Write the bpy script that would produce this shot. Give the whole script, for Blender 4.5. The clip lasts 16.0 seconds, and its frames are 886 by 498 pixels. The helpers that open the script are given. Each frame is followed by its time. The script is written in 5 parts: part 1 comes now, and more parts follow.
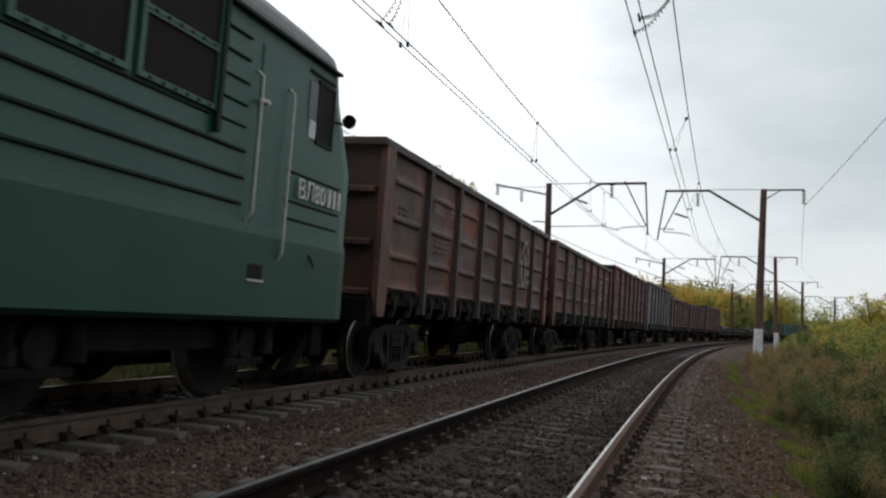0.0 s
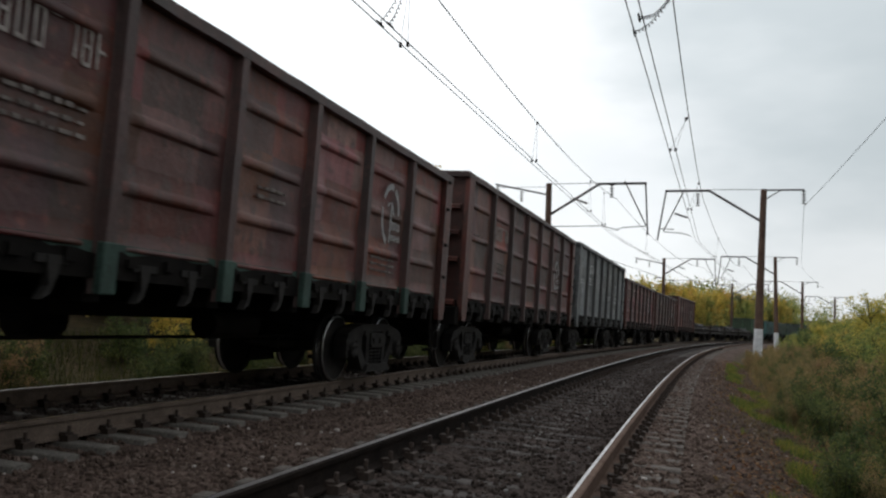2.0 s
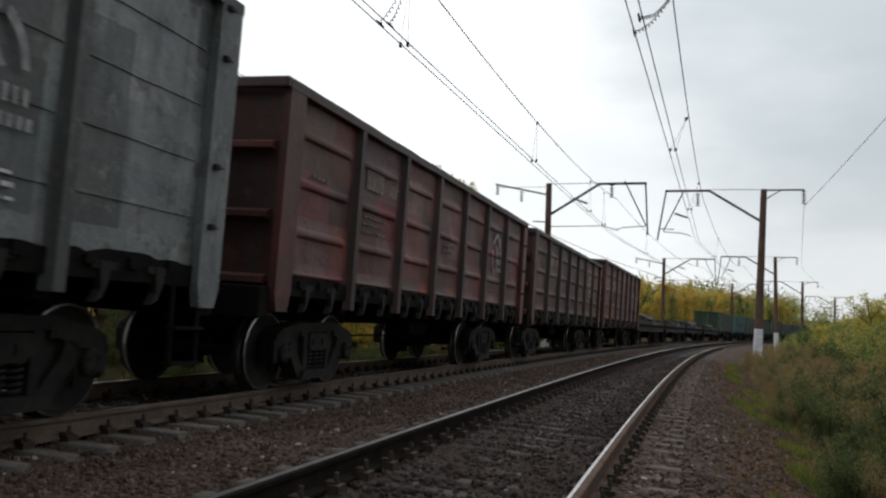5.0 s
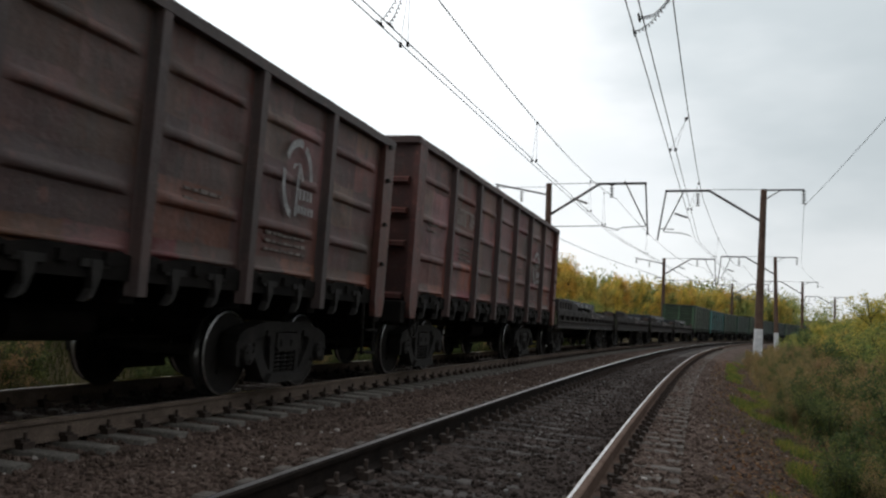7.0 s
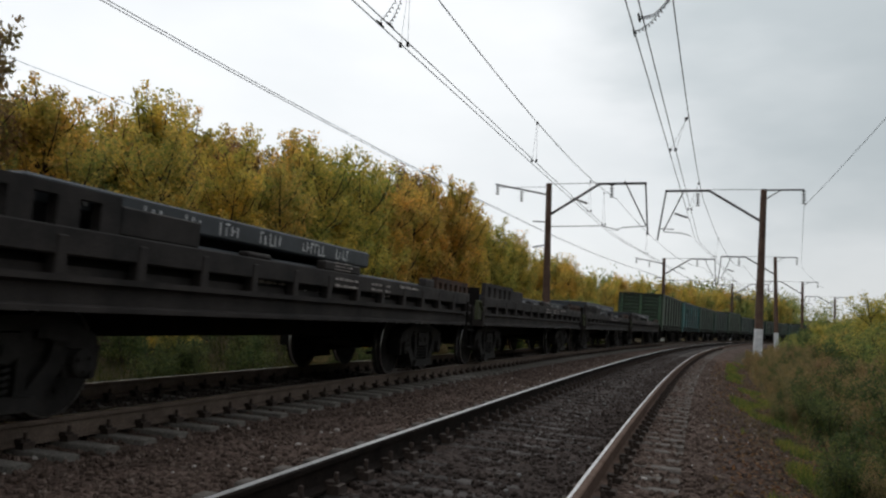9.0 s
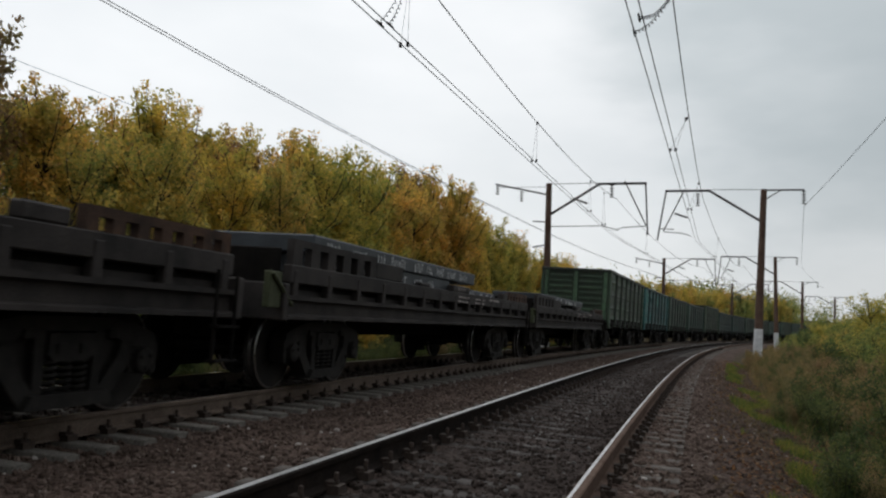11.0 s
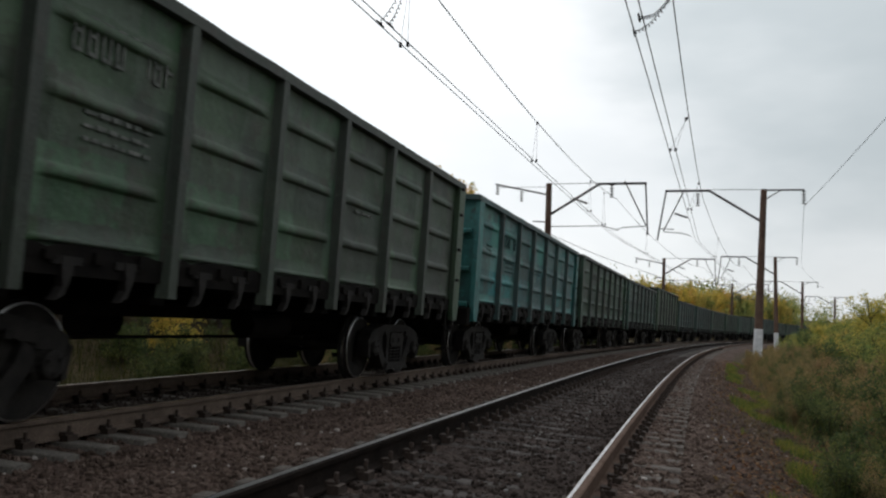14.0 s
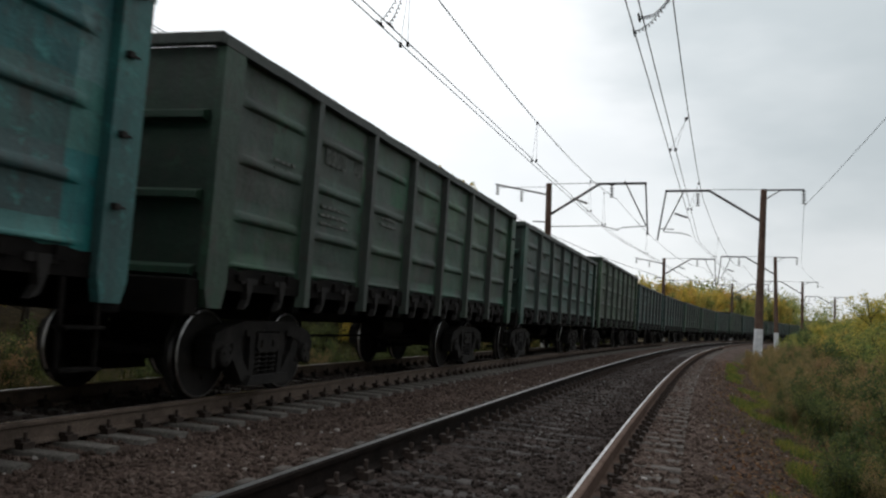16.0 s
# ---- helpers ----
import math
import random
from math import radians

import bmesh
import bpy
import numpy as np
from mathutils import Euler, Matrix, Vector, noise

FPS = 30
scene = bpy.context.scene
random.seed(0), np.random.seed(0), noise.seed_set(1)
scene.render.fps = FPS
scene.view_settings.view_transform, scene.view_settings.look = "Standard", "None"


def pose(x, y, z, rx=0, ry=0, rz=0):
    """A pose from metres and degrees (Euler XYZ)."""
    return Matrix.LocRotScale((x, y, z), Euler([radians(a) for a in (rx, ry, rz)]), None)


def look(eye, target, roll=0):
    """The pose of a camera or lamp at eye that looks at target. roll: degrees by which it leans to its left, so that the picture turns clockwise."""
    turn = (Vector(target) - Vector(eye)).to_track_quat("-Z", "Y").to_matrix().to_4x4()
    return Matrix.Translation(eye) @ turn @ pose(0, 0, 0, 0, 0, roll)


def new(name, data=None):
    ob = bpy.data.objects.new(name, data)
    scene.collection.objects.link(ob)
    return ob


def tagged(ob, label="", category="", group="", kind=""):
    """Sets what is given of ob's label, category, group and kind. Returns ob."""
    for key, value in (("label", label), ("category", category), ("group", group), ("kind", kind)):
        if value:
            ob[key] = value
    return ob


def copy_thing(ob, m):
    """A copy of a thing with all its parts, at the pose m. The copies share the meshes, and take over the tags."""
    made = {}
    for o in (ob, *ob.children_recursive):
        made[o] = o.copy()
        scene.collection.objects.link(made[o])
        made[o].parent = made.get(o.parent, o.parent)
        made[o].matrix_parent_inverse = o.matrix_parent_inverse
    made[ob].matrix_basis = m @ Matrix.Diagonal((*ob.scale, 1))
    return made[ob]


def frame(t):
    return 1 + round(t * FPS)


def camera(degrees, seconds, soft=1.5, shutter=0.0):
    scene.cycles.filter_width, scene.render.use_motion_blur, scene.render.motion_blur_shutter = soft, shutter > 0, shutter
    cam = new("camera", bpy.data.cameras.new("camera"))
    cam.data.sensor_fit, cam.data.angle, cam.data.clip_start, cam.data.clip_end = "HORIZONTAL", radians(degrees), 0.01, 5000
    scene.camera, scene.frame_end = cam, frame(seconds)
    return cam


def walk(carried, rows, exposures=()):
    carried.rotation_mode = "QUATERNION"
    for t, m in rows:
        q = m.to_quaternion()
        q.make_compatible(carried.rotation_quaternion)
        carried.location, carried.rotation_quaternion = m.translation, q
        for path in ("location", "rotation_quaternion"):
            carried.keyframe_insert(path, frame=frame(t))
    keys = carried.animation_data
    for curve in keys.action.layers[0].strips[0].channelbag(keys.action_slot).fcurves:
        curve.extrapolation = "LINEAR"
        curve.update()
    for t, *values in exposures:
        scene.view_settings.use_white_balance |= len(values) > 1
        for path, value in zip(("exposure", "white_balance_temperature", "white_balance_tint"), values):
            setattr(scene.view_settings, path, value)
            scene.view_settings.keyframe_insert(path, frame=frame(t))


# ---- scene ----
cam = camera(55.42, 16.0, soft=2.3, shutter=0.12)
EYE = (0.0, 0.0, 0.924)
PITCH, ROLL = 4.859, 2.691
VIEW = look(EYE, (0.0, math.cos(radians(PITCH)), 0.924 + math.sin(radians(PITCH))), ROLL)
walk(cam, [(0.0, VIEW), (16.0, VIEW)], exposures=[(0.0, 0.07), (7.0, 0.06), (8.0, 0.03), (9.0, -0.14), (11.5, -0.22), (12.5, -0.22), (13.5, -0.1), (14.5, 0.03), (16.0, 0.0)])

# ---- world and sun ----
world = bpy.data.worlds.new("overcast_sky")
scene.world = world
world.use_nodes = True
wn, wl = world.node_tree.nodes, world.node_tree.links
bg = wn["Background"]
sky = wn.new("ShaderNodeTexSky")
sky.sky_type, sky.sun_disc = "NISHITA", False
sky.sun_elevation, sky.sun_rotation = radians(58), radians(-38)
wco = wn.new("ShaderNodeTexCoord")
wmap = wn.new("ShaderNodeMapping")
wmap.inputs["Scale"].default_value = (1.0, 1.0, 2.6)
wmap.inputs["Location"].default_value = (0.35, 0.1, 0.4)
cloud = wn.new("ShaderNodeTexNoise")
cloud.inputs["Scale"].default_value, cloud.inputs["Detail"].default_value = 1.7, 5
cramp = wn.new("ShaderNodeValToRGB")
cramp.color_ramp.elements[0].position, cramp.color_ramp.elements[0].color = 0.30, (0.74, 0.775, 0.795, 1)
cramp.color_ramp.elements[1].position, cramp.color_ramp.elements[1].color = 0.60, (0.93, 0.945, 0.955, 1)
wmix = wn.new("ShaderNodeMixRGB")
wmix.inputs[0].default_value = 0.94
wsc = wn.new("ShaderNodeMixRGB")
wsc.blend_type, wsc.inputs[0].default_value, wsc.inputs[2].default_value = "MULTIPLY", 1.0, (0.1, 0.1, 0.1, 1)
wl.new(wco.outputs["Generated"], wmap.inputs[0])
wl.new(wmap.outputs[0], cloud.inputs["Vector"])
wl.new(cloud.outputs[0], cramp.inputs[0])
wl.new(sky.outputs[0], wsc.inputs[1])
wl.new(wsc.outputs[0], wmix.inputs[1])
wl.new(cramp.outputs[0], wmix.inputs[2])
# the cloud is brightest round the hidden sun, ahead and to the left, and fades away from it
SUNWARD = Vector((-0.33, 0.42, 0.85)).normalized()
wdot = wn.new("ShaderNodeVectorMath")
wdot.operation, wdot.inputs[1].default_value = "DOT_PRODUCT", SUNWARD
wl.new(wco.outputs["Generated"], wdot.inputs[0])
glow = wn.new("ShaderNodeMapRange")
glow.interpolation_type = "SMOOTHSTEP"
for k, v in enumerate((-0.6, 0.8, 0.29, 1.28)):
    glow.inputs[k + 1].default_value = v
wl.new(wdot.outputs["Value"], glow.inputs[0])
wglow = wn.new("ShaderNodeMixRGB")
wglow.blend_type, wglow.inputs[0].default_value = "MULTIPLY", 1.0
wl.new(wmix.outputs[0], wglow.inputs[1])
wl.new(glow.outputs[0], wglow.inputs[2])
# a heavier grey cloud stands high over the right of the line
wbank = wn.new("ShaderNodeVectorMath")
wbank.operation, wbank.inputs[1].default_value = "DOT_PRODUCT", Vector((0.42, 0.82, 0.38)).normalized()
wl.new(wco.outputs["Generated"], wbank.inputs[0])
ragged = wn.new("ShaderNodeTexNoise")
ragged.inputs["Scale"].default_value, ragged.inputs["Detail"].default_value = 5.0, 4
wl.new(wmap.outputs[0], ragged.inputs["Vector"])
wedge = wn.new("ShaderNodeMath")
wedge.operation, wedge.inputs[1].default_value = "MULTIPLY_ADD", 0.07
wl.new(ragged.outputs[0], wedge.inputs[0])
wl.new(wbank.outputs["Value"], wedge.inputs[2])
thick = wn.new("ShaderNodeMapRange")
thick.interpolation_type = "SMOOTHSTEP"
for k, v in enumerate((0.975, 1.03, 0.0, 1.0)):
    thick.inputs[k + 1].default_value = v
wl.new(wedge.outputs[0], thick.inputs[0])
wheavy = wn.new("ShaderNodeMixRGB")
wheavy.blend_type, wheavy.inputs[2].default_value = "MULTIPLY", (0.70, 0.735, 0.745, 1)
wl.new(thick.outputs[0], wheavy.inputs[0])
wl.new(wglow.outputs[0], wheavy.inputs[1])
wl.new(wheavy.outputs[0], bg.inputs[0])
bg.inputs[1].default_value = 1.0
sun = new("sun", bpy.data.lights.new("sun", "SUN"))
sun.data.energy, sun.data.angle, sun.data.color = 0.5, radians(40), (1.0, 0.98, 0.95)
sun.matrix_world = look(SUNWARD * 60, (0, 0, 0))

# ---- the line: one curve to the right carries both tracks ----
HEAD, KAPPA, SIDE, GAP, CANT = radians(16.32), 0.0014, 1.408, 4.434, 0.02554
KF = 1 + KAPPA * GAP          # length on the far track per length on the near one
GA = 0.7975                   # rail head from the track's middle


def line(s):
    """Place and heading of the near track's middle at s metres."""
    h = HEAD + KAPPA * s
    x = (math.cos(HEAD) - math.cos(h)) / KAPPA - SIDE * math.cos(HEAD)
    y = (math.sin(h) - math.sin(HEAD)) / KAPPA + SIDE * math.sin(HEAD)
    return x, y, h


def at(s, u, z):
    """A point u metres to the left of the near track's middle."""
    x, y, h = line(s)
    return Vector((x - u * math.cos(h), y + u * math.sin(h), z))


def on_track(s, far, u=0.0, w=0.0):
    """The pose of a thing on the canted track: x along it, y to the left."""
    x, y, h = line(s)
    o = GAP if far else 0.0
    tx, nx = Vector((math.sin(h), math.cos(h), 0)), Vector((-math.cos(h), math.sin(h), 0))
    n2 = nx * math.cos(CANT) + Vector((0, 0, math.sin(CANT)))
    z2 = tx.cross(n2)
    p = Vector((x, y, 0)) + nx * o + n2 * u + z2 * w
    m = Matrix((tx, n2, z2)).transposed().to_4x4()
    m.translation = p
    return m


# ---- materials ----
def mat(name, rough=0.7, metal=0.0):
    m = bpy.data.materials.new(name)
    m.use_nodes = True
    b = m.node_tree.nodes["Principled BSDF"]
    b.inputs["Roughness"].default_value, b.inputs["Metallic"].default_value = rough, metal
    return m, m.node_tree.nodes, m.node_tree.links, b


def noise_tex(n, l, vec, scale, detail=4, rough=0.6):
    t = n.new("ShaderNodeTexNoise")
    t.inputs["Scale"].default_value, t.inputs["Detail"].default_value, t.inputs["Roughness"].default_value = scale, detail, rough
    if vec is not None:
        l.new(vec, t.inputs["Vector"])
    return t.outputs[0]


def ramp(n, l, fac, stops):
    r = n.new("ShaderNodeValToRGB")
    e = r.color_ramp.elements
    while len(e) < len(stops):
        e.new(0.5)
    for k, (p, c) in enumerate(stops):
        e[k].position, e[k].color = p, (*c, 1) if len(c) == 3 else c
    l.new(fac, r.inputs[0])
    return r.outputs[0]


def mixc(n, l, fac, a, b, how="MIX"):
    m = n.new("ShaderNodeMixRGB")
    m.blend_type = how
    for k, v in ((0, fac), (1, a), (2, b)):
        if isinstance(v, (int, float)):
            m.inputs[k].default_value = v
        elif isinstance(v, tuple):
            m.inputs[k].default_value = (*v, 1)
        else:
            l.new(v, m.inputs[k])
    return m.outputs[0]


def bump(n, l, b, height, strength, dist):
    k = n.new("ShaderNodeBump")
    k.inputs["Strength"].default_value, k.inputs["Distance"].default_value = strength, dist
    l.new(height, k.inputs["Height"])
    l.new(k.outputs[0], b.inputs["Normal"])


def plain(name, c1, c2, scale=6.0, rough=0.75, metal=0.0, bs=0.3, bd=0.01, fine=60.0):
    """Two tones in patches, with a fine grain and relief."""
    m, n, l, b = mat(name, rough, metal)
    co = n.new("ShaderNodeTexCoord").outputs["Object"]
    a = noise_tex(n, l, co, scale)
    f = noise_tex(n, l, co, fine, 3)
    base = ramp(n, l, a, [(0.32, c1), (0.68, c2)])
    grain = ramp(n, l, f, [(0.3, (0.65, 0.65, 0.65)), (0.7, (1.25, 1.25, 1.25))])
    l.new(mixc(n, l, 1.0, base, grain, "MULTIPLY"), b.inputs["Base Color"])
    bump(n, l, b, f, bs, bd)
    if rough >= 0.65 and metal == 0:
        b.inputs["Specular IOR Level"].default_value = 0.22
    return m


def wagon_paint(name, patches):
    """Weathered paint in the object's own colour: repainted rectangles, fading, rust, soot and streaks."""
    m, n, l, b = mat(name, 0.6)
    tc = n.new("ShaderNodeTexCoord").outputs["Object"]
    oi = n.new("ShaderNodeObjectInfo")
    rnd = n.new("ShaderNodeCombineXYZ")
    mul = n.new("ShaderNodeMath")
    mul.operation, mul.inputs[1].default_value = "MULTIPLY", 37.0
    l.new(oi.outputs["Random"], mul.inputs[0])
    l.new(mul.outputs[0], rnd.inputs[0])
    l.new(mul.outputs[0], rnd.inputs[1])
    add = n.new("ShaderNodeVectorMath")
    l.new(tc, add.inputs[0])
    l.new(rnd.outputs[0], add.inputs[1])
    co = add.outputs[0]
    streak = n.new("ShaderNodeMapping")
    streak.inputs["Scale"].default_value = (7.0, 7.0, 0.7)
    l.new(co, streak.inputs[0])
    big, mid, fine = noise_tex(n, l, co, 1.1, 4), noise_tex(n, l, co, 3.6, 6, 0.7), noise_tex(n, l, co, 40, 4)
    run = noise_tex(n, l, streak.outputs[0], 1.0, 4)
    # repainted rectangles between the beads, with uneven edges
    wob = n.new("ShaderNodeVectorMath")
    wob.operation, wob.inputs[1].default_value = "SCALE", (1, 1, 1)
    wob.inputs["Scale"].default_value = 0.07
    l.new(n.new("ShaderNodeTexNoise").outputs["Color"], wob.inputs[0])
    pos = n.new("ShaderNodeVectorMath")
    l.new(co, pos.inputs[0])
    l.new(wob.outputs[0], pos.inputs[1])
    snap = n.new("ShaderNodeVectorMath")
    snap.operation, snap.inputs[1].default_value = "SNAP", (0.85, 4.0, 0.53)
    l.new(pos.outputs[0], snap.inputs[0])
    white = n.new("ShaderNodeTexWhiteNoise")
    l.new(snap.outputs[0], white.inputs["Vector"])
    cell = n.new("ShaderNodeHueSaturation")
    l.new(oi.outputs["Color"], cell.inputs["Color"])
    sep = n.new("ShaderNodeSeparateColor")
    l.new(white.outputs["Color"], sep.inputs[0])
    for k, (lo, hi, sock) in enumerate(((0.472, 0.526, "Hue"), (0.65, 1.4, "Saturation"), (0.45, 1.9, "Value"))):
        r = n.new("ShaderNodeMapRange")
        r.inputs[3].default_value, r.inputs[4].default_value = lo, hi
        l.new(sep.outputs[k], r.inputs[0])
        l.new(r.outputs[0], cell.inputs[sock])
    c = mixc(n, l, patches, oi.outputs["Color"], cell.outputs[0])
    c = mixc(n, l, 1.0, c, ramp(n, l, big, [(0.3, (0.6, 0.62, 0.64)), (0.5, (1, 1, 1)), (0.7, (1.5, 1.38, 1.32))]), "MULTIPLY")
    var = n.new("ShaderNodeHueSaturation")
    vr = n.new("ShaderNodeMapRange")
    vr.inputs[3].default_value, vr.inputs[4].default_value = 0.75, 1.22
    l.new(oi.outputs["Random"], vr.inputs[0])
    l.new(vr.outputs[0], var.inputs["Value"])
    l.new(c, var.inputs["Color"])
    c = mixc(n, l, ramp(n, l, mid, [(0.53, (0, 0, 0)), (0.64, (0.8, 0.8, 0.8))]), var.outputs[0], mixc(n, l, 0.35, (0.034, 0.025, 0.021), oi.outputs["Color"]))
    c = mixc(n, l, ramp(n, l, run, [(0.5, (0, 0, 0)), (0.75, (0.55, 0.55, 0.55))]), c, (0.03, 0.027, 0.026))
    c = mixc(n, l, ramp(n, l, noise_tex(n, l, co, 5.5, 5, 0.75), [(0.56, (0, 0, 0)), (0.68, (0.6, 0.6, 0.6))]), c, mixc(n, l, 1.0, oi.outputs["Color"], (2.3, 2.25, 2.2), "MULTIPLY"))
    c = mixc(n, l, 1.0, c, ramp(n, l, fine, [(0.25, (0.75, 0.75, 0.75)), (0.75, (1.2, 1.2, 1.2))]), "MULTIPLY")
    l.new(c, b.inputs["Base Color"])
    bump(n, l, b, mid, 0.6, 0.03)
    return m


def leaf_mat(name, stops):
    m, n, l, b = mat(name, 0.75)
    g = n.new("ShaderNodeNewGeometry")
    co = n.new("ShaderNodeTexCoord").outputs["Object"]
    oi = n.new("ShaderNodeObjectInfo")
    c = ramp(n, l, g.outputs["Random Per Island"], stops)
    patch = ramp(n, l, noise_tex(n, l, co, 0.8, 2), [(0.35, (0.6, 0.75, 0.6)), (0.65, (1.25, 1.1, 0.9))])
    c = mixc(n, l, 1.0, c, patch, "MULTIPLY")
    hue = n.new("ShaderNodeHueSaturation")
    mr = n.new("ShaderNodeMapRange")
    mr.inputs[3].default_value, mr.inputs[4].default_value = 0.488, 0.512
    l.new(oi.outputs["Random"], mr.inputs[0])
    l.new(mr.outputs[0], hue.inputs["Hue"])
    l.new(c, hue.inputs["Color"])
    l.new(hue.outputs[0], b.inputs["Base Color"])
    b.inputs["Transmission Weight"].default_value = 0.0
    tr = n.new("ShaderNodeBsdfTranslucent")
    l.new(hue.outputs[0], tr.inputs[0])
    mx = n.new("ShaderNodeMixShader")
    mx.inputs[0].default_value = 0.55
    l.new(b.outputs[0], mx.inputs[1])
    l.new(tr.outputs[0], mx.inputs[2])
    l.new(mx.outputs[0], n["Material Output"].inputs[0])
    return m


PAINT = wagon_paint("patched_wagon_paint", 0.85)
FRAME_PAINT = wagon_paint("weathered_wagon_paint", 0.12)
# sooty steel, its colour lowered further for the deep shade under the train
SHADED_SOOT = plain("shade_darkened_sooty_steel", (0.005, 0.0047, 0.0047), (0.013, 0.0115, 0.0105), 3.0, 0.7, 0.0, 0.3, 0.01)
SHADED_SOOT.node_tree.nodes["Principled BSDF"].inputs["Specular IOR Level"].default_value = 0.04
CAST = plain("dirty_cast_steel", (0.007, 0.0065, 0.0065), (0.026, 0.024, 0.022), 4.0, 0.8)
TREAD = plain("worn_bright_steel", (0.32, 0.32, 0.33), (0.5, 0.5, 0.5), 9.0, 0.35, 1.0, 0.05, 0.002)
RAIL_SIDE = plain("rusty_rail_web", (0.09, 0.068, 0.055), (0.15, 0.115, 0.092), 4.0, 0.85)
RAIL_BLACK = plain("near_black_rail_web", (0.010, 0.008, 0.007), (0.022, 0.017, 0.015), 4.0, 0.95)
RAIL_BLACK.node_tree.nodes["Principled BSDF"].inputs["Specular IOR Level"].default_value = 0.05
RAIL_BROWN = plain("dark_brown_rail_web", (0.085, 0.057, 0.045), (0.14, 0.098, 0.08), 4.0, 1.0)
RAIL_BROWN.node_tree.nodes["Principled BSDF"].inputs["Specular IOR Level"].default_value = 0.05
RAIL_TOP = plain("polished_rail_head", (0.42, 0.42, 0.43), (0.6, 0.6, 0.6), 8.0, 0.3, 1.0, 0.05, 0.002)
SLEEPER = plain("stained_concrete", (0.075, 0.067, 0.06), (0.175, 0.165, 0.15), 3.5, 0.9, 0.0, 0.5, 0.01, 45)
SLEEPER_DARK = plain("oil_stained_concrete", (0.04, 0.033, 0.028), (0.2, 0.18, 0.165), 2.2, 0.95, 0.0, 0.5, 0.01, 45)
def drip_stain(m):
    """A dark strip between the rails where oil has dripped on the concrete."""
    n, l = m.node_tree.nodes, m.node_tree.links
    b = n["Principled BSDF"]
    old = b.inputs["Base Color"].links[0].from_socket
    xyz = n.new("ShaderNodeSeparateXYZ")
    l.new(n.new("ShaderNodeTexCoord").outputs["Object"], xyz.inputs[0])
    away = n.new("ShaderNodeMath")
    away.operation = "ABSOLUTE"
    l.new(xyz.outputs[1], away.inputs[0])
    stain = ramp(n, l, away.outputs[0], [(0.72, (0.42, 0.42, 0.44)), (0.86, (1.0, 1.0, 1.0))])
    l.new(mixc(n, l, 1.0, old, stain, "MULTIPLY"), b.inputs["Base Color"])


drip_stain(SLEEPER_DARK)
CLIP = plain("rusty_fastening", (0.028, 0.021, 0.017), (0.06, 0.043, 0.036), 20.0, 0.8)
RUST = plain("rusty_brown_mast", (0.075, 0.045, 0.035), (0.13, 0.085, 0.065), 2.0, 0.85)
DARKSTEEL = plain("grey_bracket_steel", (0.05, 0.048, 0.05), (0.09, 0.085, 0.085), 5.0, 0.7, 0.2)
WHITE = plain("chalky_white_paint", (0.5, 0.52, 0.55), (0.75, 0.76, 0.78), 4.0, 0.8)
GLAZE = plain("brown_insulator_glaze", (0.035, 0.03, 0.03), (0.06, 0.05, 0.05), 10.0, 0.3)
WIRE = plain("dark_copper_wire", (0.03, 0.03, 0.032), (0.05, 0.05, 0.05), 10.0, 0.9)
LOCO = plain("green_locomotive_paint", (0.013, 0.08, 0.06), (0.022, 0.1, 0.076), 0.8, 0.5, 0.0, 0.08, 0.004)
# skirt green carries the shade of the lower side in its colour
LOCO_LOW = plain("shade_darkened_skirt_green", (0.003, 0.05, 0.031), (0.006, 0.064, 0.04), 0.8, 0.6, 0.0, 0.08, 0.004)
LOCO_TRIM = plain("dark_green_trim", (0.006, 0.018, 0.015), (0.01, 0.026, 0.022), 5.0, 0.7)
ROOF = plain("grey_painted_roof", (0.1, 0.11, 0.115), (0.16, 0.17, 0.175), 2.0, 0.55)
LOUVRE = plain("dark_intake_mesh", (0.010, 0.007, 0.008), (0.016, 0.011, 0.012), 30.0, 0.8)
CHROME = plain("bare_metal_handrail", (0.4, 0.42, 0.42), (0.55, 0.56, 0.56), 9.0, 0.35, 0.1, 0.05, 0.002)
RED = plain("faded_red_lamp_paint", (0.3, 0.05, 0.03), (0.4, 0.08, 0.05), 6.0, 0.5)
CHALK = plain("worn_white_marking", (0.2, 0.175, 0.165), (0.44, 0.41, 0.39), 7.0, 0.85)
WHITECHALK = plain("white_chalk", (0.35, 0.36, 0.37), (0.65, 0.66, 0.67), 9.0, 0.9)
WORNTEXT = plain("worn_small_lettering", (0.05, 0.038, 0.034), (0.26, 0.235, 0.22), 5.0, 0.9)
FAINT = plain("faded_grey_marking", (0.07, 0.085, 0.075), (0.2, 0.21, 0.2), 7.0, 0.85)
DARKMARK = plain("faded_dark_marking", (0.02, 0.05, 0.05), (0.05, 0.1, 0.1), 7.0, 0.85)
LETTER = plain("cream_metal_lettering", (0.5, 0.52, 0.5), (0.66, 0.68, 0.66), 9.0, 0.5)
SLAB = plain("blue_grey_steel_slab", (0.016, 0.021, 0.026), (0.044, 0.053, 0.063), 1.6, 0.6, 0.2)
FLATGREY = plain("sooty_flatcar_steel", (0.011, 0.010, 0.0098), (0.042, 0.036, 0.034), 1.8, 0.75)
RUST_DARK = plain("rusty_dark_steel", (0.02, 0.014, 0.012), (0.085, 0.048, 0.032), 3.0, 0.85)
OLIVE = plain("faded_olive_paint", (0.035, 0.042, 0.022), (0.06, 0.068, 0.035), 4.0, 0.7)
BAND = plain("chipped_green_paint", (0.022, 0.04, 0.034), (0.045, 0.085, 0.07), 3.0, 0.7)
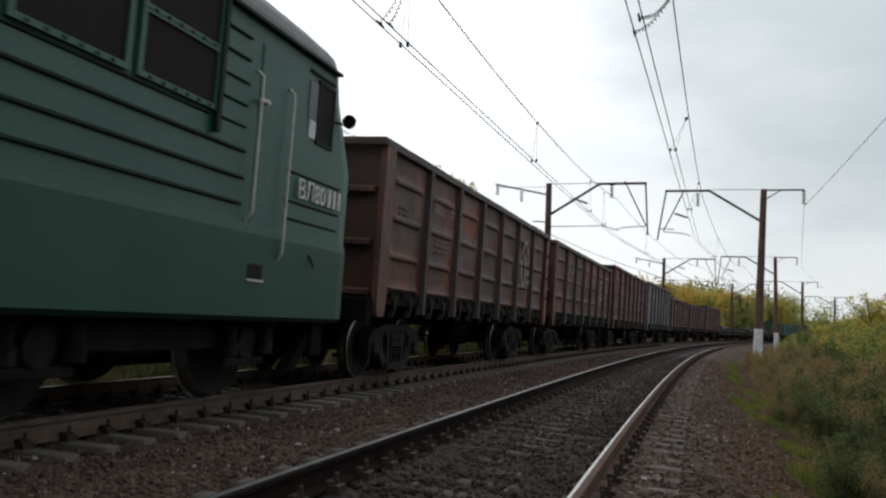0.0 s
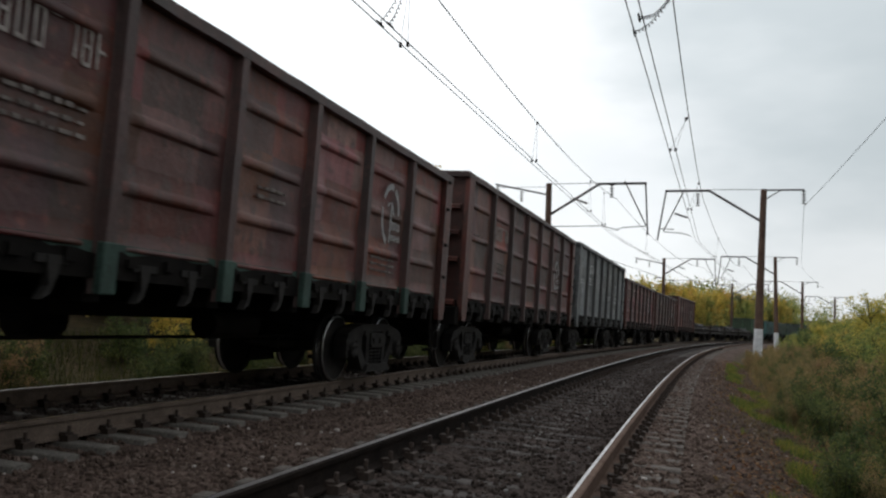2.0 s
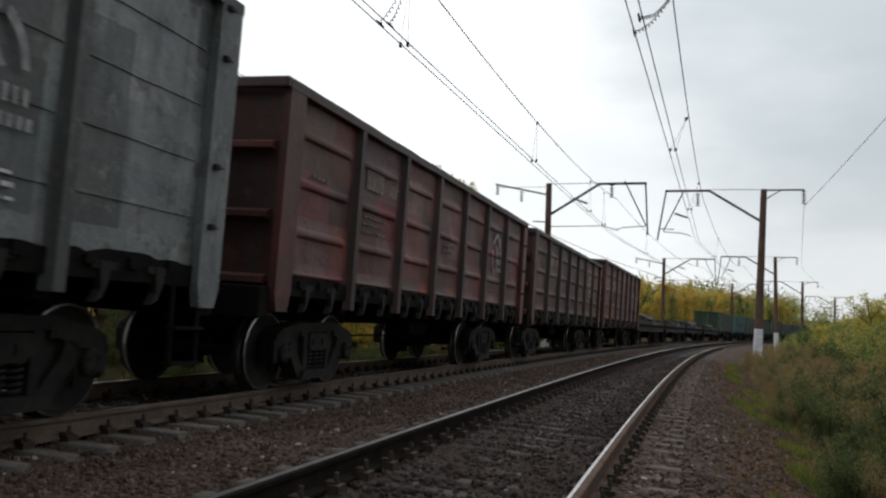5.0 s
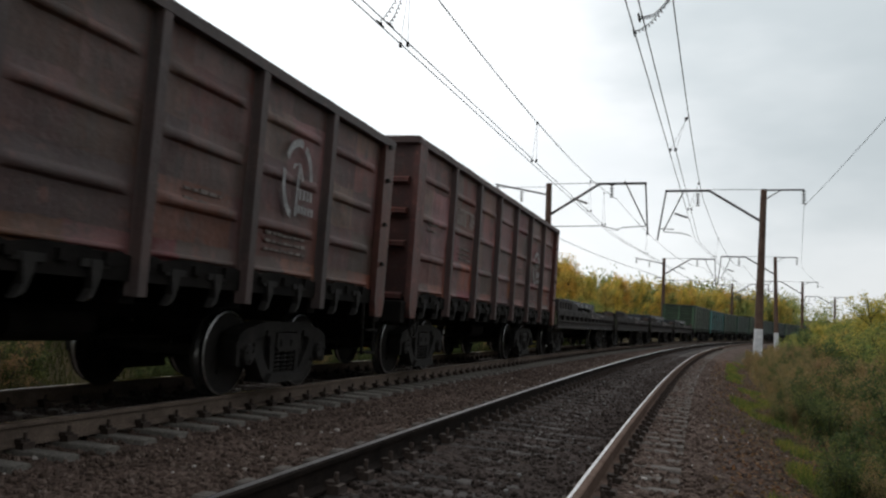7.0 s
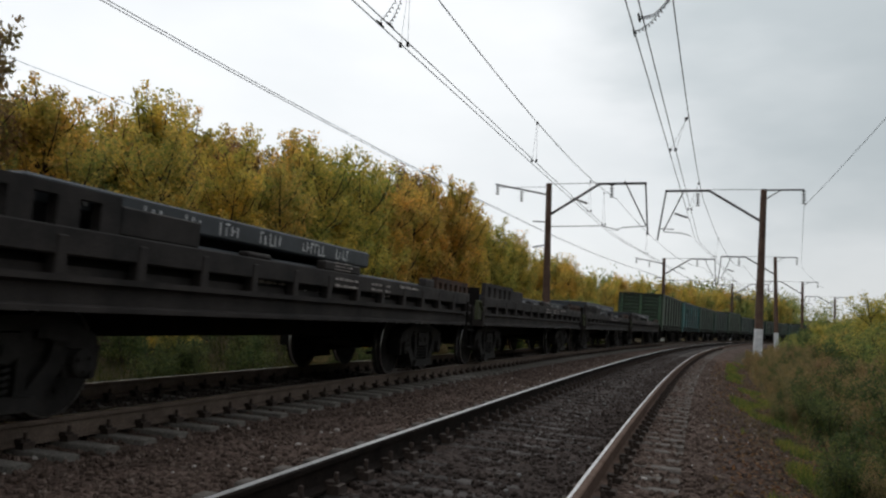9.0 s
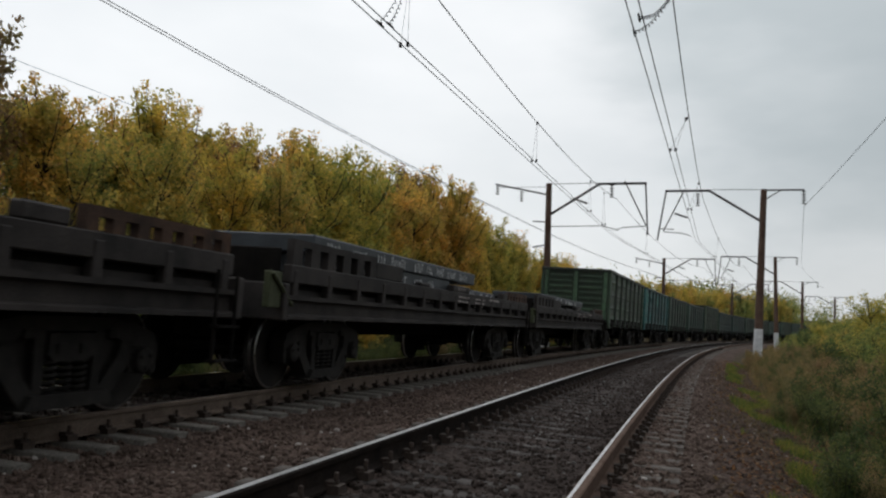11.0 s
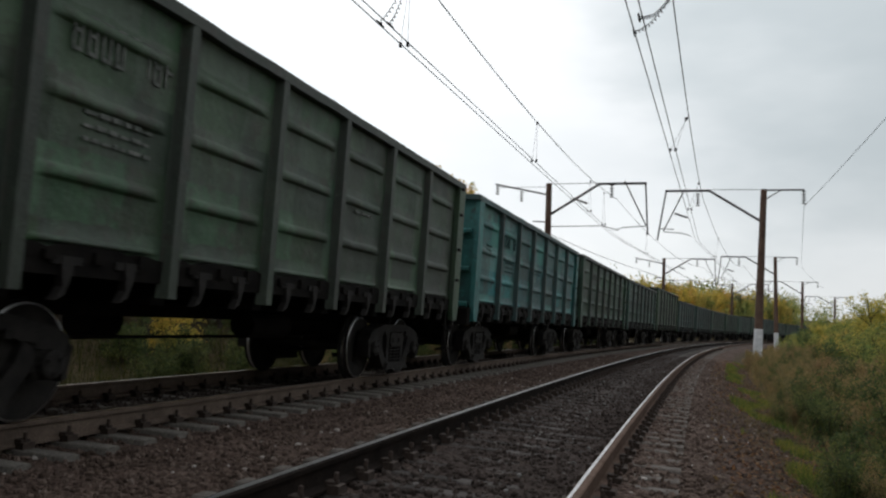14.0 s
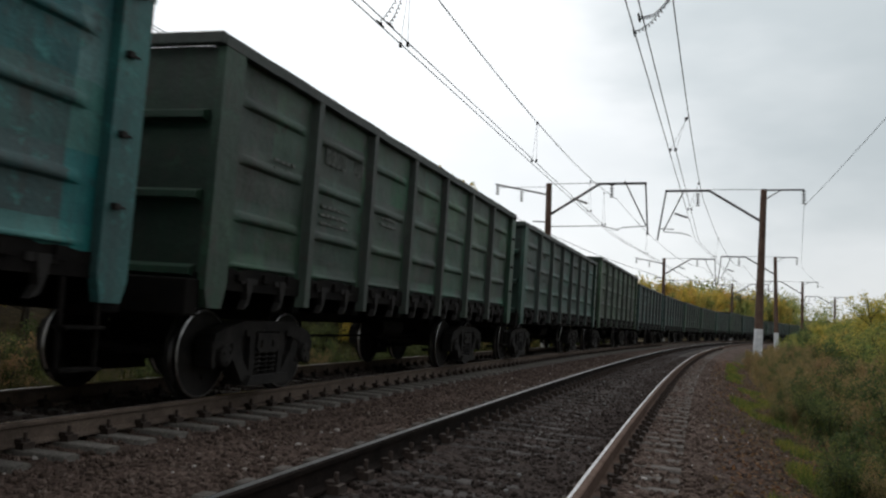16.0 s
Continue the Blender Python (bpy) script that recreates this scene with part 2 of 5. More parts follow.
COAL = plain("brown_bulk_load", (0.03, 0.022, 0.018), (0.08, 0.05, 0.03), 6.0, 0.95, 0.0, 0.8, 0.04, 30)
BARK = plain("grey_brown_bark", (0.03, 0.025, 0.02), (0.07, 0.06, 0.05), 6.0, 0.95)
GOLD = leaf_mat("autumn_gold_leaf", [(0.0, (0.32, 0.28, 0.09)), (0.35, (0.6, 0.46, 0.12)), (0.7, (0.78, 0.55, 0.14)), (1.0, (0.66, 0.41, 0.15))])
MIXED = leaf_mat("turning_green_leaf", [(0.0, (0.22, 0.24, 0.08)), (0.4, (0.45, 0.39, 0.11)), (0.75, (0.62, 0.49, 0.13)), (1.0, (0.68, 0.47, 0.14))])
BROWN = leaf_mat("reddish_brown_leaf", [(0.0, (0.2, 0.13, 0.08)), (0.5, (0.33, 0.22, 0.12)), (1.0, (0.43, 0.32, 0.13))])
GREEN = leaf_mat("dull_green_leaf", [(0.0, (0.045, 0.07, 0.03)), (0.5, (0.09, 0.12, 0.046)), (1.0, (0.18, 0.19, 0.07))])
WEED = leaf_mat("brown_green_weed", [(0.0, (0.12, 0.12, 0.06)), (0.4, (0.24, 0.19, 0.1)), (0.75, (0.34, 0.21, 0.14)), (1.0, (0.38, 0.29, 0.12))])
BANK = leaf_mat("olive_bank_grass", [(0.0, (0.02, 0.032, 0.009)), (0.5, (0.045, 0.055, 0.015)), (1.0, (0.09, 0.09, 0.026))])
DULL = leaf_mat("dull_mixed_leaf", [(0.0, (0.12, 0.17, 0.07)), (0.4, (0.23, 0.27, 0.095)), (0.8, (0.37, 0.36, 0.12)), (1.0, (0.5, 0.41, 0.13))])
LITTER = leaf_mat("brown_leaf_litter", [(0.0, (0.07, 0.038, 0.025)), (0.6, (0.15, 0.08, 0.05)), (1.0, (0.23, 0.14, 0.08))])
GRASS = leaf_mat("yellowing_grass", [(0.0, (0.06, 0.095, 0.022)), (0.55, (0.15, 0.175, 0.04)), (1.0, (0.3, 0.25, 0.07))])


def oiled(n, l):
    """A dark drip-stained tone where the ballast lies between the rails."""
    a = n.new("ShaderNodeAttribute")
    a.attribute_name = "oily"
    return ramp(n, l, a.outputs["Fac"], [(0.0, (1.0, 1.0, 1.0)), (1.0, (0.52, 0.56, 0.6))])


def ground_mat():
    """Brown ballast along the tracks, passing into trodden grass away from them."""
    m, n, l, b = mat("ballast_and_grass_ground", 1.0)
    b.inputs["Specular IOR Level"].default_value = 0.15
    co = n.new("ShaderNodeTexCoord").outputs["Object"]
    at_u = n.new("ShaderNodeAttribute")
    at_u.attribute_name = "across"
    stones = n.new("ShaderNodeTexVoronoi")
    stones.inputs["Scale"].default_value = 24
    l.new(co, stones.inputs["Vector"])
    bw = n.new("ShaderNodeRGBToBW")
    l.new(stones.outputs["Color"], bw.inputs[0])
    tone = ramp(n, l, bw.outputs[0], [(0.1, (0.044, 0.03, 0.024)), (0.5, (0.08, 0.057, 0.047)), (0.9, (0.12, 0.091, 0.077))])
    patch = noise_tex(n, l, co, 0.7, 5)
    tone = mixc(n, l, 1.0, tone, ramp(n, l, patch, [(0.3, (0.65, 0.6, 0.58)), (0.7, (1.25, 1.2, 1.2))]), "MULTIPLY")
    dead = ramp(n, l, noise_tex(n, l, co, 3.0, 6, 0.7), [(0.3, (0.026, 0.026, 0.012)), (0.5, (0.055, 0.043, 0.021)), (0.7, (0.09, 0.06, 0.032))])
    wob = n.new("ShaderNodeMath")
    wob.operation, wob.inputs[1].default_value = "MULTIPLY_ADD", 0.9
    l.new(noise_tex(n, l, co, 1.6, 5), wob.inputs[0])
    l.new(at_u.outputs["Fac"], wob.inputs[2])
    fac = ramp(n, l, wob.outputs[0], [(0.55, (0, 0, 0)), (0.95, (1, 1, 1))])
    tone = mixc(n, l, 1.0, tone, oiled(n, l), "MULTIPLY")
    l.new(mixc(n, l, fac, tone, dead), b.inputs["Base Color"])
    bump(n, l, b, stones.outputs["Distance"], 0.9, 0.05)
    return m


GROUND = ground_mat()


# ---- mesh helpers ----
def ob_mesh(name, bm, materials):
    me = bpy.data.meshes.new(name)
    bm.to_mesh(me)
    bm.free()
    for m in (materials if isinstance(materials, (list, tuple)) else [materials]):
        me.materials.append(m)
    return me


def part(name, bm, material, parent, label="", m=None):
    """One mesh object under a thing or a part; bm is a bmesh, or a mesh that alike pieces share."""
    me = bm if isinstance(bm, bpy.types.Mesh) else ob_mesh(name, bm, material)
    ob = new(name, me)
    ob.parent = parent
    if m is not None:
        ob.matrix_basis = m
    return tagged(ob, label)


def thing(name, label, category, group="", kind="", m=None):
    ob = new(name)
    ob.empty_display_size = 0.3
    if m is not None:
        ob.matrix_basis = m
    return tagged(ob, label, category, group, kind)


def B(*boxes, bevel=0.0):
    """Boxes x0, x1, y0, y1, z0, z1 in one bmesh."""
    bm = bmesh.new()
    for b in boxes:
        add_box(bm, *b)
    if bevel:
        bmesh.ops.bevel(bm, geom=list(bm.edges), offset=bevel, segments=1, affect="EDGES", clamp_overlap=True)
    return bm


def add_box(bm, x0, x1, y0, y1, z0, z1, mi=0):
    v = [bm.verts.new(p) for p in ((x0, y0, z0), (x1, y0, z0), (x1, y1, z0), (x0, y1, z0), (x0, y0, z1), (x1, y0, z1), (x1, y1, z1), (x0, y1, z1))]
    for f in ((0, 3, 2, 1), (4, 5, 6, 7), (0, 1, 5, 4), (1, 2, 6, 5), (2, 3, 7, 6), (3, 0, 4, 7)):
        bm.faces.new([v[k] for k in f]).material_index = mi


def prism(bm, pts, y0, y1, mi=0):
    """A polygon in x, z drawn out from y0 to y1."""
    a = [bm.verts.new((x, y0, z)) for x, z in pts]
    b = [bm.verts.new((x, y1, z)) for x, z in pts]
    fs = [bm.faces.new(a), bm.faces.new(b[::-1])]
    for k in range(len(pts)):
        j = (k + 1) % len(pts)
        fs.append(bm.faces.new((a[j], a[k], b[k], b[j])))
    for f in fs:
        f.material_index = mi
    bmesh.ops.recalc_face_normals(bm, faces=fs)


def tube(bm, pts, r, seg=6, mi=0, r1=None):
    """A round bar along points."""
    pts = [Vector(p) for p in pts]
    rings = []
    for k, p in enumerate(pts):
        d = (pts[min(k + 1, len(pts) - 1)] - pts[max(k - 1, 0)]).normalized()
        a = d.orthogonal().normalized() if k == 0 else (a - d * a.dot(d)).normalized()
        b = d.cross(a)
        rr = r if r1 is None else r + (r1 - r) * k / (len(pts) - 1)
        rings.append([bm.verts.new(p + rr * (a * math.cos(2 * math.pi * j / seg) + b * math.sin(2 * math.pi * j / seg))) for j in range(seg)])
    fs = []
    for p, q in zip(rings, rings[1:]):
        for j in range(seg):
            fs.append(bm.faces.new((p[j], p[(j + 1) % seg], q[(j + 1) % seg], q[j])))
    fs += [bm.faces.new(rings[0][::-1]), bm.faces.new(rings[-1])]
    for f in fs:
        f.material_index = mi


def lathe(bm, prof, origin, axis="y", seg=28, mats=None):
    """Rings of (along, radius) round an axis through origin."""
    o = Vector(origin)
    rings = []
    for a, r in prof:
        ring = []
        for j in range(seg):
            c, s = r * math.cos(2 * math.pi * j / seg), r * math.sin(2 * math.pi * j / seg)
            ring.append(bm.verts.new(o + Vector({"y": (c, a, s), "z": (c, s, a), "x": (a, c, s)}[axis])))
        rings.append(ring)
    fs = []
    for k, (p, q) in enumerate(zip(rings, rings[1:])):
        for j in range(seg):
            f = bm.faces.new((p[j], p[(j + 1) % seg], q[(j + 1) % seg], q[j]))
            f.material_index = mats[k] if mats else 0
            fs.append(f)
    for ring, mi in ((rings[0], 0), (rings[-1], -1)):
        f = bm.faces.new(ring)
        f.material_index = mats[mi] if mats else 0
        fs.append(f)
    bmesh.ops.recalc_face_normals(bm, faces=fs)


# ---- ground ----
def level(s, u):
    """Height of the ground."""
    xs = (-400, -60, -20, -9, -5.5, -3.6, -2.5, -1.75, -1.3, -0.9, -0.65, 0.0, 0.65, 0.9, 1.3, 2.2, 2.9, 3.7, 3.9, 5.8, 6.5, 8.2, 10.0, 13.0, 20.0, 45.0, 120.0, 900.0)
    zs = (3.0, 1.2, 0.1, -0.45, -0.75, -0.8, -0.58, -0.34, -0.235, -0.215, -0.21, -0.212, -0.195, -0.2, -0.22, -0.31, -0.285, -0.25, -0.215, -0.19, -0.3, -0.8, -0.6, 0.2, 1.0, 2.5, 4.0, 6.0)
    hill = 5.5 * min(1.0, max(0.0, (s - 85) / 130)) * min(1.0, max(0.0, (u - 11) / 14))
    return float(np.interp(u, xs, zs)) + hill


def build_ground():
    ss = np.concatenate([np.arange(-160, -8, 8), np.arange(-8, 40, 0.4), np.arange(40, 100, 2), np.arange(100, 300, 8), np.arange(300, 1200, 45)])
    us = np.concatenate([[-420, -300, -200, -120, -60, -35, -20, -14], np.arange(-10, -5, 1.0), np.arange(-5, 7, 0.2), np.arange(7, 14, 0.7), [14, 16, 20, 26, 35, 50, 80, 120, 200, 400, 800, 1400]])
    verts, across, oily = [], [], []
    for s in ss:
        for u in us:
            p = at(s, u, level(s, u))
            p.z += 0.026 * noise.noise(p * 2.3) + (0.25 * noise.noise(p * 0.12) if u < -9 or u > 12 else 0)
            verts.append(p)
            oily.append(1.0 if abs(u) < 0.75 or abs(u - GAP) < 0.75 else 0.0)
            across.append(min(1.0, max(0.0, max((-u - 1.9) / 1.0, (u - 6.3) / 1.2))))
    n = len(us)
    faces = [(i * n + j, (i + 1) * n + j, (i + 1) * n + j + 1, i * n + j + 1) for i in range(len(ss) - 1) for j in range(n - 1)]
    me = bpy.data.meshes.new("ground")
    me.from_pydata(verts, [], faces)
    me.attributes.new("across", "FLOAT", "POINT").data.foreach_set("value", across)
    me.attributes.new("oily", "FLOAT", "POINT").data.foreach_set("value", oily)
    me.polygons.foreach_set("use_smooth", [True] * len(faces))
    me.materials.append(GROUND)
    me.update()
    tagged(new("ground", me), "brown stone ballast bed passing into dry grass banks", "ground", kind="structure")


build_ground()


# ---- tracks ----
RAIL = [(-0.075, -0.18), (0.075, -0.18), (0.075, -0.165), (0.012, -0.145), (0.010, -0.045), (0.036, -0.036), (0.0375, -0.008),
        (0.030, 0.0), (0.021, 0.001), (-0.021, 0.001), (-0.030, 0.0), (-0.0375, -0.008), (-0.036, -0.036), (-0.010, -0.045), (-0.012, -0.145), (-0.075, -0.165)]


def rail_mesh(far, side, name):
    bm = bmesh.new()
    rings = []
    for s in list(np.arange(-30, 60, 1.5)) + list(np.arange(60, 360, 5)):
        m = on_track(s, far)
        rings.append([bm.verts.new(m @ Vector((0, side * GA + (a if z <= 0 or side > 0 else a * 0.5 - side * 0.016), z))) for a, z in RAIL])
    k = len(RAIL)
    for p, q in zip(rings, rings[1:]):
        for j in range(k):
            f = bm.faces.new((p[j], p[(j + 1) % k], q[(j + 1) % k], q[j]))
            f.material_index = 1 if j == 8 else 0
    bmesh.ops.recalc_face_normals(bm, faces=bm.faces)
    # the near left rail has the darkest web, the near right one is brown
    return ob_mesh(name, bm, [RAIL_SIDE if far else RAIL_BLACK if side > 0 else RAIL_BROWN, RAIL_TOP])


def sleeper_mesh(material):
    bm = bmesh.new()
    prof = [(-1.35, -0.185), (-0.95, -0.185), (-0.5, -0.20), (0.5, -0.20), (0.95, -0.185), (1.35, -0.185)]
    rows = []
    for y, z in prof:
        hw = 0.085 if abs(y) > 0.6 else 0.075
        rows.append([bm.verts.new(p) for p in ((-hw - 0.05, y, -0.36), (-hw, y, z - 0.01), (-hw + 0.015, y, z), (hw - 0.015, y, z), (hw, y, z - 0.01), (hw + 0.05, y, -0.36))])
    for p, q in zip(rows, rows[1:]):
        for j in range(5):
            bm.faces.new((p[j], p[j + 1], q[j + 1], q[j]))
    bm.faces.new(rows[0][::-1])
    bm.faces.new(rows[-1])
    bmesh.ops.recalc_face_normals(bm, faces=bm.faces)
    return ob_mesh("sleeper", bm, material)


def clip_mesh():
    bm = bmesh.new()
    for sy in (-1, 1):
        a = sorted((sy * 0.07, sy * 0.15))
        add_box(bm, -0.06, 0.06, *a, -0.19, -0.135)
        a = sorted((sy * 0.045, sy * 0.11))
        add_box(bm, -0.045, 0.045, *a, -0.16, -0.115)
        lathe(bm, [(-0.16, 0.016), (-0.065, 0.016), (-0.06, 0.01)], (0, sy * 0.105, 0), "z", 6)
    return ob_mesh("fastening", bm, CLIP)


def build_tracks():
    cm = clip_mesh()
    for far in (0, 1):
        sm = sleeper_mesh(SLEEPER if far else SLEEPER_DARK)
        t = thing("railway_track", "canted curved railway track, %s rails on concrete sleepers" % ("brown rusty" if far else "bright-headed"), "railway track", "tracks", "structure")
        for side in (-1, 1):
            part("rail", rail_mesh(far, side, "rail"), None, t, "rusty steel rail with worn bright head")
        rest = bmesh.new()
        for k in range(0, 480):
            s = -8 + k * 0.4989 + 0.02 * math.sin(k * 7.3)
            m = on_track(s, far) @ pose(0, 0, random.uniform(-0.008, 0.004), 0, 0, random.uniform(-0.7, 0.7))
            if k < 270:
                part("sleeper", sm, None, t, m=m)
                if k < 150:
                    for side in (-1, 1):
                        part("fastening", cm, None, t, m=m @ pose(0, side * GA, 0))
            else:
                start = len(rest.verts)
                rest.from_mesh(sm)
                bmesh.ops.transform(rest, matrix=m, verts=rest.verts[start:])
        tagged(part("far_sleepers", rest, SLEEPER_DARK, t), kind="stuff")


# ---- wagons ----
WHEEL_R = 0.4785


def wheelset_mesh():
    bm = bmesh.new()
    for sy in (-1, 1):
        prof = [(-0.065, 0.10), (-0.065, 0.40), (-0.066, 0.450), (-0.06, 0.468), (-0.012, 0.475), (0.028, WHEEL_R), (0.055, 0.505), (0.075, 0.50), (0.075, 0.43), (0.03, 0.40), (0.02, 0.17), (0.075, 0.14), (0.075, 0.08)]
        lathe(bm, [(-sy * a, r) for a, r in prof], (0, sy * GA, 0), "y", 36, [0, 0, 1, 0, 1, 0, 0, 0, 0, 0, 0, 0, 0])
        for j in range(3):
            a = 2 * math.pi * j / 3
            lathe(bm, [(-0.02, 0.03), (0.02, 0.03)], (0.25 * math.cos(a), sy * (GA + 0.06), 0.25 * math.sin(a)), "y", 8)
    lathe(bm, [(-1.1, 0.065), (1.1, 0.065)], (0, 0, 0), "y", 12)
    me = ob_mesh("wheelset", bm, [CAST, TREAD])
    return me


def side_frame_mesh():
    """Cast side frame: arched top, axle jaws, columns round the spring window, recessed webs and bearing caps."""
    bm = bmesh.new()
    y0, y1 = -0.1, 0.1
    prism(bm, [(-1.14, 0.60), (-1.10, 0.70), (-0.98, 0.755), (-0.55, 0.85), (0.55, 0.85), (0.98, 0.755), (1.10, 0.70), (1.14, 0.60), (1.14, 0.53), (0.70, 0.62), (0.44, 0.735), (-0.44, 0.735), (-0.70, 0.62), (-1.14, 0.53)], y0, y1)
    for sx in (-1, 1):
        prism(bm, [(sx * 0.28, 0.76), (sx * 0.40, 0.76), (sx * 0.37, 0.24), (sx * 0.27, 0.24)], y0, y1)
        prism(bm, [(sx * 0.76, 0.66), (sx * 0.64, 0.66), (sx * 0.58, 0.50), (sx * 0.36, 0.26), (sx * 0.36, 0.14), (sx * 0.50, 0.17), (sx * 0.74, 0.44)], y0, y1)
        prism(bm, [(sx * 1.16, 0.62), (sx * 1.08, 0.62), (sx * 1.07, 0.34), (sx * 1.13, 0.36)], y0, y1)
        prism(bm, [(sx * 0.39, 0.76), (sx * 0.70, 0.70), (sx * 0.62, 0.50), (sx * 0.38, 0.25)], -0.03, 0.03)
        add_box(bm, *sorted((sx * 0.77, sx * 1.06)), -0.08, 0.07, 0.37, 0.60)
        lathe(bm, [(-0.15, 0.085), (-0.14, 0.115), (-0.07, 0.125), (0.10, 0.13)], (sx * 0.925, 0, WHEEL_R), "y", 14)
        for q in range(3):
            a = 0.6 + q * 2.094
            lathe(bm, [(-0.165, 0.02), (-0.14, 0.02)], (sx * 0.925 + 0.07 * math.cos(a), 0, WHEEL_R + 0.07 * math.sin(a)), "y", 6)
        add_box(bm, *sorted((sx * 0.43, sx * 0.52)), -0.125, -0.09, 0.68, 0.75)
    prism(bm, [(-0.50, 0.14), (0.50, 0.14), (0.42, 0.25), (-0.42, 0.25)], y0 - 0.06, y1 + 0.06)
    prism(bm, [(-0.25, 0.72), (-0.27, 0.56), (-0.20, 0.50), (0.20, 0.50), (0.27, 0.56), (0.25, 0.72)], -0.12, 0.12)
    for x in (-0.13, 0.13):
        add_box(bm, x - 0.045, x + 0.045, -0.135, -0.11, 0.56, 0.64)
    return ob_mesh("side_frame", bm, CAST)


def spring_mesh():
    """Three coil springs side by side on the lower chord."""
    bm = bmesh.new()
    for x in (-0.17, 0.0, 0.17):
        pts = [(x + 0.062 * math.cos(a), -0.04 + 0.062 * math.sin(a), 0.25 + 0.26 * a / (10 * math.pi)) for a in np.linspace(0, 10 * math.pi, 51)]
        tube(bm, pts, 0.018, 5)
    return ob_mesh("spring", bm, CAST)


SETS = []
SHARED = {}


def bogie(parent, x):
    if "wheel" not in SHARED:
        SHARED.update(wheel=wheelset_mesh(), frame=side_frame_mesh(), spring=spring_mesh())
        SHARED["bolster"] = ob_mesh("bogie", B((-0.22, 0.22, -0.92, 0.92, 0.52, 0.82), (-0.15, 0.15, -0.3, 0.3, 0.8, 0.95), (-1.0, 1.0, -0.5, -0.44, 0.3, 0.36), (-1.0, 1.0, 0.44, 0.5, 0.3, 0.36), bevel=0.02), CAST)
    b = part("bogie", SHARED["bolster"], None, parent, "dirty two-axle cast steel bogie", pose(x, 0, 0))
    for sy in (-1, 1):
        part("side_frame", SHARED["frame"], None, b, m=pose(0, sy * 1.018, 0))
        part("spring", SHARED["spring"], None, b, m=pose(0, sy * 1.018, 0))
    for dx in (-0.925, 0.925):
        SETS.append((part("wheelset", SHARED["wheel"], None, b, m=pose(dx, 0, WHEEL_R)), dx))
    return b


POSTS = (-4.3, -2.55, -0.85, 0.85, 2.55, 4.3)


def coupler_mesh():
    bm = B((-0.16, 0.16, -0.12, 0.12, 0.0, 0.24), bevel=0.03)
    prism(bm, [(-0.62, 0.03), (-0.1, 0.03), (-0.1, 0.2), (-0.62, 0.2)], -0.07, 0.07)
    prism(bm, [(0.1, -0.03), (0.3, 0.02), (0.3, 0.24), (0.1, 0.27)], -0.2, -0.06)
    prism(bm, [(0.1, 0.0), (0.2, 0.02), (0.2, 0.22), (0.1, 0.24)], 0.06, 0.2)
    return ob_mesh("coupler", bm, CAST)


def panel_mesh(w, z0, z1, style):
    """A pressed side sheet in one piece: beads across it, or narrow welded seams on the smooth kind."""
    bm = bmesh.new()
    h = z1 - z0
    top_seed = z1 * 3.7
    rows = [(z0, 0.0)]
    if style == "smooth":
        for k in (0.2, 0.4, 0.6, 0.8):
            rows += [(z0 + h * k - 0.012, 0.0), (z0 + h * k - 0.008, 0.014), (z0 + h * k + 0.008, 0.014), (z0 + h * k + 0.012, 0.0)]
    else:
        for k, wd in ((0.06, 0.05), (0.28, 0.105), (0.54, 0.105), (0.80, 0.105)):
            zc = z0 + h * k
            rows += [(zc + wd * q, 0.04 * d) for q, d in ((-0.62, 0.0), (-0.5, 0.1), (-0.42, 0.6), (-0.3, 0.95), (0.0, 1.0), (0.3, 0.9), (0.45, 0.5), (0.6, 0.1), (0.7, 0.0))]
        for k in (0.13, 0.2, 0.37, 0.42, 0.47, 0.63, 0.67, 0.72, 0.88, 0.94):
            rows.append((z0 + h * k, 0.0))
        rows.sort()
    rows.append((z1, 0.0))
    hw = w / 2 - (0.01 if style == "smooth" else 0.17)
    cols = [(-w / 2, 0.0), (-hw, 0.0), (-hw + 0.06, 0.4), (-hw + 0.14, 0.9), (-hw + 0.25, 1.0), (-w / 5.5, 1.0), (-w / 12, 0.93), (0.0, 1.0), (w / 12, 0.95), (w / 5.5, 1.0), (hw - 0.25, 1.0), (hw - 0.14, 0.9), (hw - 0.06, 0.4), (hw, 0.0), (w / 2, 0.0)]
    grid = []
    for z, d in rows:
        row = []
        for x, f in cols:
            dent = (0.02 * noise.noise(Vector((x * 1.7 + w * 9, z * 1.9, 3.0))) + 0.012 * noise.noise(Vector((x * 4.3, z * 5.1 + w * 7, top_seed)))) * (0 if z in (z0, z1) or abs(x) == w / 2 else 1)
            row.append(bm.verts.new((x, -0.004 - d * f + dent, z)))
        grid.append(row)
    for p, q in zip(grid, grid[1:]):
        for j in range(len(cols) - 1):
            bm.faces.new((p[j], p[j + 1], q[j + 1], q[j]))
    for f in bm.faces:
        f.smooth = style != "smooth"
    return ob_mesh("side_panel", bm, PAINT)


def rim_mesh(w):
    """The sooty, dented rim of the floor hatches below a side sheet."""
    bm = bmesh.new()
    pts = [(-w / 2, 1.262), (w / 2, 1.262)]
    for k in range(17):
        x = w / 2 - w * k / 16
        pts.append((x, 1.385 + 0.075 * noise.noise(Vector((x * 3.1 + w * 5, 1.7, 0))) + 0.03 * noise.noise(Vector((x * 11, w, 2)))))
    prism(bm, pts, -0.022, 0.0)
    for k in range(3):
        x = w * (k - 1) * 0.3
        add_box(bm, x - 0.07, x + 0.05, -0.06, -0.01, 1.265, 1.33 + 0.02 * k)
    return ob_mesh("hatch_rim", bm, SHADED_SOOT)


